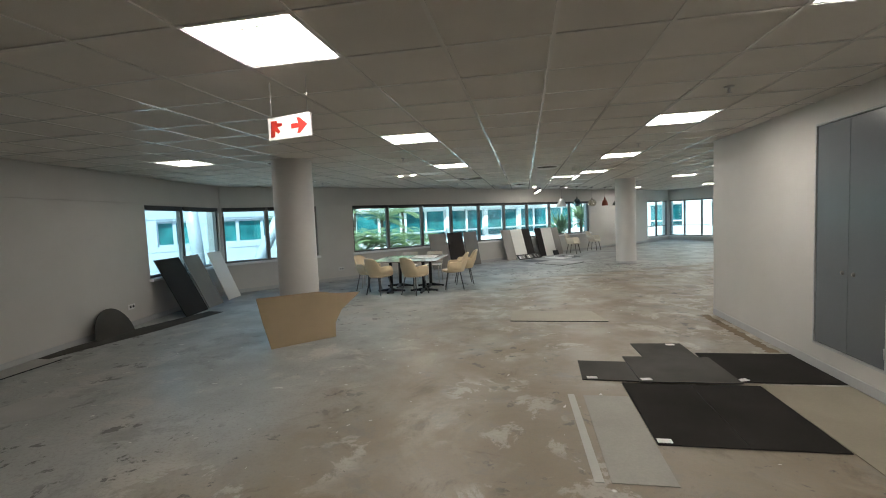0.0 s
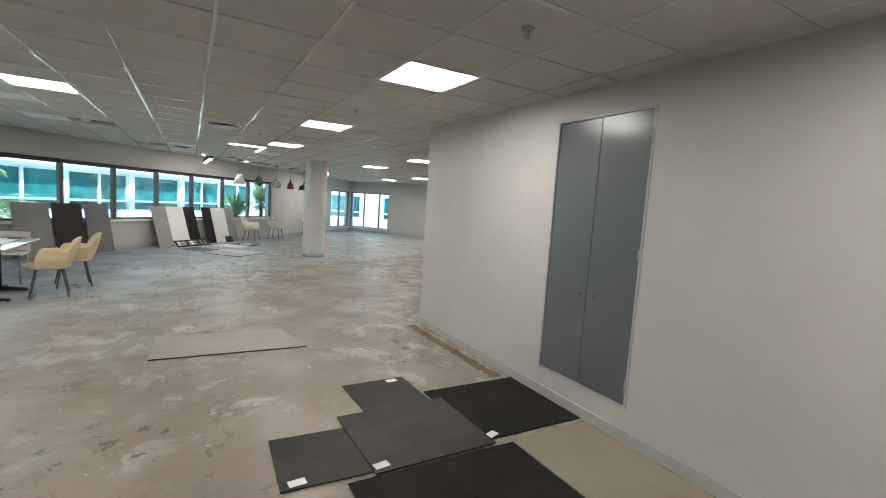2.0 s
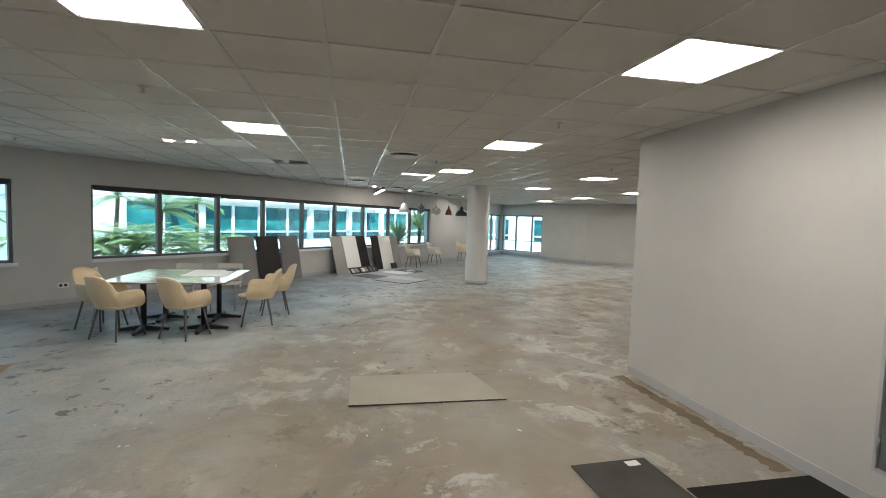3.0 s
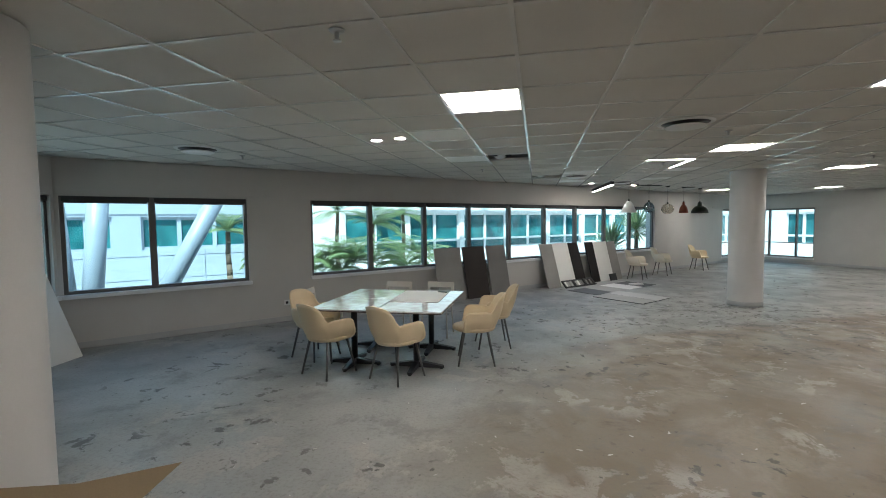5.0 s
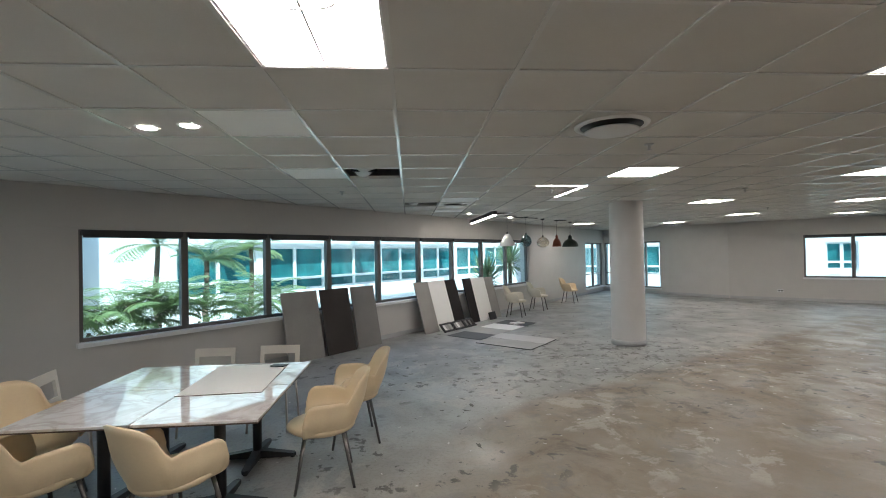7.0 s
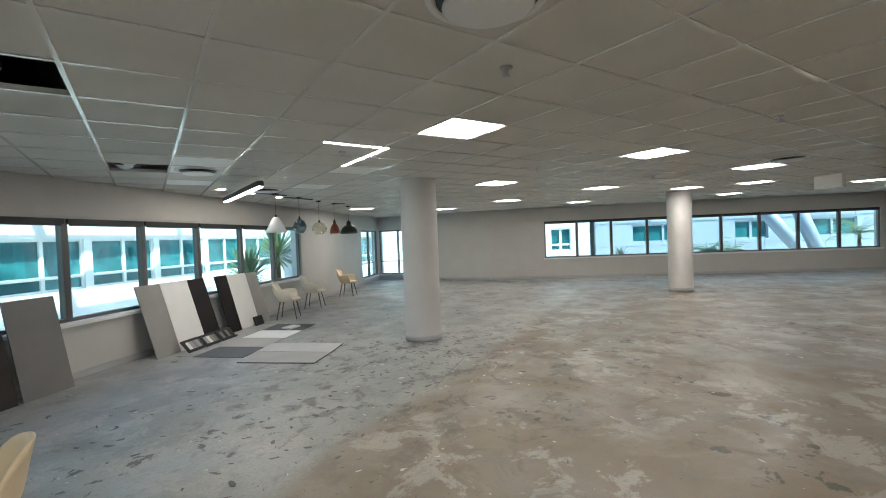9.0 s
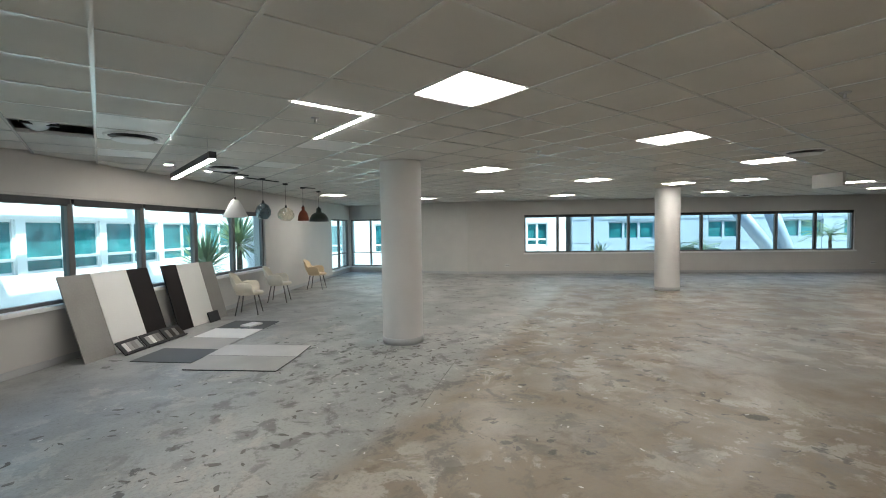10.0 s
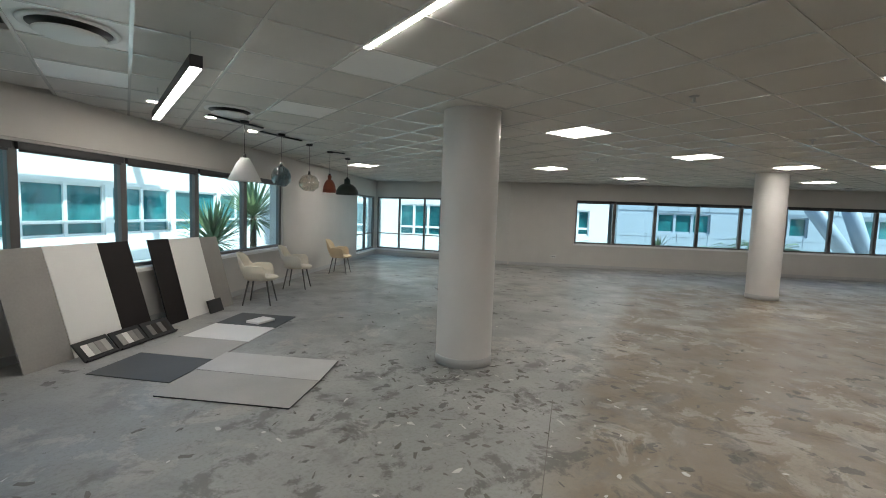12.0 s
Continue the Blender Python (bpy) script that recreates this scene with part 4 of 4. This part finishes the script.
pendant("cone_pendant", "white conical pendant lamp over the sample boards", 1.67, 16.35, [(0.03, 2.2), (0.05, 2.2), (0.1, 2.12), (0.2, 1.91), (0.19, 1.91), (0.09, 2.11), (0.03, 2.18)], M_PLASTIC, 2.22)
pendant("glass_pendant", "smoky blue glass pendant lamp", 2.3, 17.0, [(0.03, 2.2), (0.1, 2.15), (0.14, 2.06), (0.13, 1.97), (0.07, 1.9), (0.06, 1.9), (0.12, 1.975), (0.13, 2.06), (0.09, 2.14), (0.03, 2.18)], M_SMOKE, 2.22, True)
pendant("glass_pendant", "clear glass globe pendant lamp", 2.95, 17.7, [(0.04, 2.16), (0.12, 2.12), (0.17, 2.03), (0.16, 1.95), (0.08, 1.88), (0.07, 1.885), (0.15, 1.955), (0.16, 2.03), (0.11, 2.11), (0.04, 2.15)], M_AMBER, 2.18, True)
pendant("bell_pendant", "small rust-red bell pendant lamp", 3.54, 18.31, [(0.02, 2.22), (0.038, 2.2), (0.03, 2.14), (0.06, 2.12), (0.095, 2.06), (0.115, 1.98), (0.125, 1.9), (0.115, 1.9), (0.1, 1.98), (0.08, 2.05), (0.02, 2.11)], M_REDSHADE, 2.22)
pendant("dome_pendant", "dark green dome pendant lamp", 4.22, 19.08, [(0.035, 2.24), (0.06, 2.22), (0.065, 2.13), (0.12, 2.11), (0.18, 2.06), (0.225, 1.98), (0.24, 1.9), (0.23, 1.9), (0.215, 1.98), (0.17, 2.05), (0.05, 2.11)], M_GREENBLACK, 2.24)
for a, b in (((1.25, 16.2), (1.95, 16.62)), ((2.0, 16.95), (2.7, 17.35)), ((3.5, 18.28), (3.82, 18.3))):
    bm = bmesh.new()
    strip(bm, a, b, 0.04, CEIL - 0.026, CEIL - 0.008)
    solo("light_track", bm, M_BLACK, "short black lighting track on the ceiling", "light track", None, "light tracks")


# ---- signs and sockets ----
def exit_sign():
    t = thing("exit_sign", "hanging white sign with red pictogram and arrow", "exit sign", pose(-1.27, 2.02, 2.26, 0, 0, -14))
    body = part("panel", boxes((-0.185, -0.012, 0, 0.185, 0.012, 0.155), bevel=0.002), M_PAPER, t)
    for x in (-0.16, 0.16):
        bm = bmesh.new()
        rod(bm, (x, 0, 0.155), (x, 0, CEIL - 2.26), 0.003, seg=6)
        part("hanger", bm, M_STEEL, t)
    lies_upright = pose(0, -0.0125, 0, 90)

    def mark(name, outline, label):
        bm = prism(outline, 0.0005, 0.003)
        bmesh.ops.transform(bm, matrix=lies_upright, verts=bm.verts)
        part(name, bm, M_RED, body, label)

    mark("arrow", [(0.025, 0.062), (0.09, 0.062), (0.075, 0.025), (0.1, 0.025), (0.165, 0.078), (0.1, 0.13), (0.075, 0.13), (0.09, 0.094), (0.025, 0.094)], "red arrow")
    mark("figure", [(-0.16, 0.02), (-0.125, 0.02), (-0.12, 0.06), (-0.09, 0.04), (-0.075, 0.055), (-0.1, 0.085), (-0.055, 0.09), (-0.055, 0.108), (-0.1, 0.112), (-0.1, 0.13), (-0.155, 0.13)], "red pictogram")


exit_sign()
t = thing("hanging_sign", "blank white box sign hanging below the ceiling", "sign", pose(10.91, 10.64, 2.36, 0, 0, 60))
part("panel", boxes((-0.3, -0.03, 0, 0.3, 0.03, 0.26), bevel=0.004), M_PAPER, t)
for x in (-0.22, 0.22):
    bm = bmesh.new()
    rod(bm, (x, 0, 0.26), (x, 0, CEIL - 2.36), 0.004, seg=6)
    part("hanger", bm, M_STEEL, t)


def socket(m):
    t = thing("wall_socket", "white double wall socket low on the wall", "socket", m, "wall sockets")
    part("plate", boxes((-0.08, -0.012, -0.045, 0.08, -0.001, 0.045), bevel=0.003), M_PLASTIC, t)
    part("outlet", boxes((-0.055, -0.014, -0.022, -0.012, -0.0125, 0.022)), M_BLACK, t)
    part("outlet", boxes((0.015, -0.014, -0.022, 0.06, -0.0125, 0.022)), M_BLACK, t)
    return t


sk = socket(F_M @ pose(f_at(11.67), 0, 0.31))
copy_thing(sk, F_M @ pose(f_at(20.95), 0, 0.31))
copy_thing(sk, B_M @ pose(b_at(-4.95), 0, 0.33))
copy_thing(sk, W_M @ pose(w_at(5.75), 0, 0.35))


# ---- outside ----
solo("ground", prism([(-600, -600), (600, -600), (600, 600), (-600, 600)], -0.9, -0.6), M_PAVE, "pale paved courtyard ground", "ground", kind="structure")


def facade(name, label, m, s0, s1, dist, wall_mat, windows, top=6.0, panels=False):
    """A neighbouring building whose windows (s0, s1, z0, z1, parts across) are real recesses with teal glass."""
    t = thing(name, label, "building", m)
    bm = bmesh.new()
    cuts = sorted({s0, s1} | {w[0] for w in windows} | {w[1] for w in windows})
    for a, b in zip(cuts, cuts[1:]):
        w = [q for q in windows if q[0] <= a + 1e-6 and q[1] >= b - 1e-6]
        z = -0.6
        for q in sorted(w, key=lambda q: q[2]):
            box(bm, a, dist, z, b, dist + 0.4, q[2])
            z = q[3]
        box(bm, a, dist, z, b, dist + 0.4, top)
    part("wall", bm, wall_mat, t)
    part("roof", boxes((s0 - 0.3, dist - 0.5, top, s1 + 0.3, dist + 6, top + 0.3)), M_RENDER, t)
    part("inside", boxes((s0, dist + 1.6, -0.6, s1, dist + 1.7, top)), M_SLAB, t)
    bar_mat = M_CLAD if panels else M_RENDER
    for a, b, z0, z1, n in windows:
        wd = part("window", boxes((a, dist + 0.1, z0, b, dist + 0.2, z0 + 0.08), (a, dist + 0.1, z1 - 0.08, b, dist + 0.2, z1)), bar_mat, t)
        for k in range(n + 1):
            x = a + (b - a) * k / n
            part("mullion", boxes((x - 0.06, dist + 0.08, z0, x + 0.06, dist + 0.22, z1)), bar_mat, wd)
        for k in range(n):
            x, y = a + (b - a) * k / n, a + (b - a) * (k + 1) / n
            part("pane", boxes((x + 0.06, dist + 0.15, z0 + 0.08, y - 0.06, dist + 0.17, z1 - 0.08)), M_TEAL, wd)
        if not panels:
            part("rail", boxes((a, dist + 0.07, z0 + (z1 - z0) * 0.24, b, dist + 0.23, z0 + (z1 - z0) * 0.24 + 0.1)), M_RENDER, wd)
    if panels:
        bm = bmesh.new()
        x = s0
        k = 0
        while x < s1:
            for z in (-0.6, 0.1, 0.8):
                box(bm, x + 0.012, dist - 0.03, z + 0.012, min(s1, x + 1.4) - 0.012, dist - 0.001, z + 0.688 if z < 0.5 else 0.97)
            for z in (2.05, 2.75, 3.45, 4.15, 4.85):
                box(bm, x + 0.012, dist - 0.03, z + 0.012, min(s1, x + 1.4) - 0.012, dist - 0.001, z + 0.688)
            x += 1.4
            k += 1
        part("cladding", bm, wall_mat, t, "pale panels with open joints")
    return t


facade("office_building", "white office building with ribbon of teal glass windows", B_M, 5.5, 32, 9.0, M_RENDER,
       [(8.0 + 3.05 * k, 10.75 + 3.05 * k, 0.42, 2.15, 2) for k in range(7)])
facade("office_building", "blue-grey panelled office building with teal windows", B_M, -14, 5.3, 8.0, M_CLAD,
       [(-8.0, -5.4, 1.0, 1.98, 3), (-4.9, -2.0, 1.0, 1.98, 3), (-0.75, 0.45, 1.0, 1.98, 2), (1.14, 4.1, 1.0, 1.98, 3)], panels=True)
facade("office_building", "white office wing with tall teal windows", F_M, -6, 9.9, 8.0, M_RENDER,
       [(-4.5, -2.2, 0.4, 2.0, 2), (-0.5, 1.7, 0.4, 2.0, 3), (4.5, 5.8, 0.7, 1.95, 2), (7.9, 9.0, 0.7, 1.95, 2)])
facade("office_building", "pale panelled office wing with square teal windows", F_M, 10.3, 34, 8.0, M_CLAD,
       [(12.2, 14.6, 1.0, 1.95, 3), (17.3, 18.9, 1.0, 1.95, 2), (20.8, 23.0, 1.0, 1.95, 2), (24.0, 25.2, 1.0, 1.95, 1)], panels=True)


def strut(m, a, b, r=0.17):
    bm = bmesh.new()
    a, b = Vector(a), Vector(b)
    d = b - a
    rod(bm, a - d * 0.77, b + d * 0.5, r, seg=24)
    return solo("strut", bm, M_STRUT, "grey-blue round inclined steel column outside", "column", m, "inclined columns")


strut(B_M, (0.24, 2.5, 0.55), (0.37, 2.5, 2.07))
strut(B_M, (1.46, 2.5, 0.53), (2.3, 2.5, 2.13))
strut(B_M, (-0.17, 2.5, 0.59), (-0.27, 2.5, 2.07))
strut(F_M, (19.1, 6.0, 0.53), (17.8, 6.0, 2.21), 0.3)
strut(F_M, (19.9, 6.0, 0.52), (19.2, 6.0, 2.25), 0.3)
pg = thing("pergola", "white louvred canopy over the courtyard walk", "pergola", B_M)
part("beam", boxes((9.0, 3.2, 3.0, 9.25, 9.0, 3.3)), M_RENDER, pg)
part("beam", boxes((15.0, 3.2, 3.0, 15.25, 9.0, 3.3)), M_RENDER, pg)
part("beam", boxes((21.0, 3.2, 3.0, 21.25, 9.0, 3.3)), M_RENDER, pg)
for k in range(6):
    part("louvre", boxes((8.5, 4.6 + 0.7 * k, 3.3, 22.0, 4.9 + 0.7 * k, 3.36)), M_RENDER, pg)


# ---- plants ----
def leaf_quad(bm, a, b, width, up):
    a, b = Vector(a), Vector(b)
    d = b - a
    q = d.cross(up)
    if q.length < 1e-6:
        return
    q = q.normalized() * width
    mid = a + d * 0.45 + Vector((0, 0, 0.02))
    v = [bm.verts.new(p) for p in (a, mid - q, b, mid + q)]
    bm.faces.new((v[0], v[1], v[3]))
    bm.faces.new((v[1], v[2], v[3]))


def frond_crown(bm, base, count, length, droop, rnd, rise=(25, 80), leaflet=0.2):
    for k in range(count):
        az = rnd.uniform(0, 2 * math.pi)
        el = radians(rnd.uniform(*rise))
        L = length * rnd.uniform(0.75, 1.1)
        p, pts = Vector(base), []
        n = 16
        for i in range(n):
            pts.append(p.copy())
            e = el - droop * (i / n) ** 1.4
            p = p + Vector((math.cos(az) * math.cos(e), math.sin(az) * math.cos(e), math.sin(e))) * (L / n)
        for i in range(1, n - 1):
            d = (pts[i + 1] - pts[i - 1]).normalized()
            side = d.cross(Vector((0, 0, 1))).normalized()
            ll = leaflet * math.sin(math.pi * (0.12 + 0.83 * i / n))
            for sgn in (-1, 1):
                leaf_quad(bm, pts[i], pts[i] + side * sgn * ll + d * ll * 0.45 - Vector((0, 0, ll * 0.25)), 0.016 + leaflet * 0.05, Vector((0, 0, 1)))
        for i in range(n - 1):
            leaf_quad(bm, pts[i], pts[i + 1], 0.012, Vector((0, 0, 1)))


def fern_bush(m, spread, seed, mt=None):
    rnd = random.Random(seed)
    t = thing("fern_bush", "dense green fern bush outside the window", "plant", m, "ferns")
    bm = bmesh.new()
    for k in range(7):
        frond_crown(bm, (rnd.uniform(-spread, spread), rnd.uniform(-0.5, 0.5), rnd.uniform(0.1, 0.6)), 11, 1.0, 1.6, rnd, (10, 75), 0.24)
    part("fronds", bm, mt or M_LEAF, t)
    bm = bmesh.new()
    for k in range(5):
        rod(bm, (rnd.uniform(-spread, spread), rnd.uniform(-0.3, 0.3), -0.95), (rnd.uniform(-0.4, 0.4), rnd.uniform(-0.3, 0.3), 0.15), 0.05, 0.03)
    part("stems", bm, M_BARK, t)


def palm_tree(m, height, seed, mt=None, count=26, length=1.3):
    rnd = random.Random(seed)
    t = thing("palm_tree", "slender palm with feathery green crown outside", "tree", m, "palms")
    bm = bmesh.new()
    p = Vector((0, 0, -0.62))
    for k in range(8):
        q = p + Vector((rnd.uniform(-0.03, 0.03), rnd.uniform(-0.03, 0.03), (height + 0.62) / 8))
        rod(bm, p, q, 0.085 - 0.004 * k, 0.08 - 0.004 * k, 12)
        p = q
    part("trunk", bm, M_BARK, t)
    bm = bmesh.new()
    frond_crown(bm, p, count, length, 1.15, rnd, (0, 75), 0.24)
    part("crown", bm, mt or M_LEAF, t)


def yucca(m, size, seed, trunk=0.5, count=70):
    rnd = random.Random(seed)
    t = thing("yucca", "spiky blue-green yucca close outside the window", "plant", m, "yuccas")
    bm = bmesh.new()
    rod(bm, (0, 0, -0.62), (0, 0, trunk), 0.1, 0.07)
    part("trunk", bm, M_BARK, t)
    bm = bmesh.new()
    for k in range(count):
        az = rnd.uniform(0, 2 * math.pi)
        e = math.asin(rnd.uniform(-0.45, 0.98))
        d = Vector((math.cos(az) * math.cos(e), math.sin(az) * math.cos(e), math.sin(e)))
        base = Vector((0, 0, trunk + rnd.uniform(-0.12, 0.05)))
        leaf_quad(bm, base, base + d * size * rnd.uniform(0.75, 1.1), 0.036, Vector((0, 0, 1)) if abs(d.z) < 0.9 else Vector((1, 0, 0)))
    part("leaves", bm, M_LEAF2, t)


fern_bush(B_M @ pose(4.6, 2.6, 0.35), 1.0, 1)
fern_bush(B_M @ pose(5.8, 3.1, 0.3), 0.9, 21)
fern_bush(B_M @ pose(6.9, 2.6, 0.35), 0.9, 2)
palm_tree(B_M @ pose(6.3, 5.6, 0), 2.1, 3, None, 36, 1.35)
palm_tree(B_M @ pose(8.7, 5.6, 0), 2.0, 4, None, 36, 1.3)
palm_tree(B_M @ pose(6.9, 4.4, 0), 1.7, 5, M_LEAF2, 34, 1.1)
palm_tree(B_M @ pose(2.85, 4.0, 0), 1.55, 6, None, 24, 0.75)
yucca(B_M @ pose(15.0, 1.6, 0), 1.15, 7, 0.8, 190)
yucca(B_M @ pose(16.6, 1.6, 0), 1.2, 8, 1.35, 190)
yucca(F_M @ pose(10.1, 1.6, 0), 0.6, 9, 0.6)
fern_bush(F_M @ pose(12.2, 1.9, 0.0), 0.9, 10, M_LEAF2)
fern_bush(F_M @ pose(13.8, 2.0, 0.05), 0.7, 11, M_LEAF2)
fern_bush(F_M @ pose(7.4, 2.0, -0.3), 0.5, 12)
palm_tree(F_M @ pose(19.2, 2.4, 0), 1.2, 13, M_LEAF2)
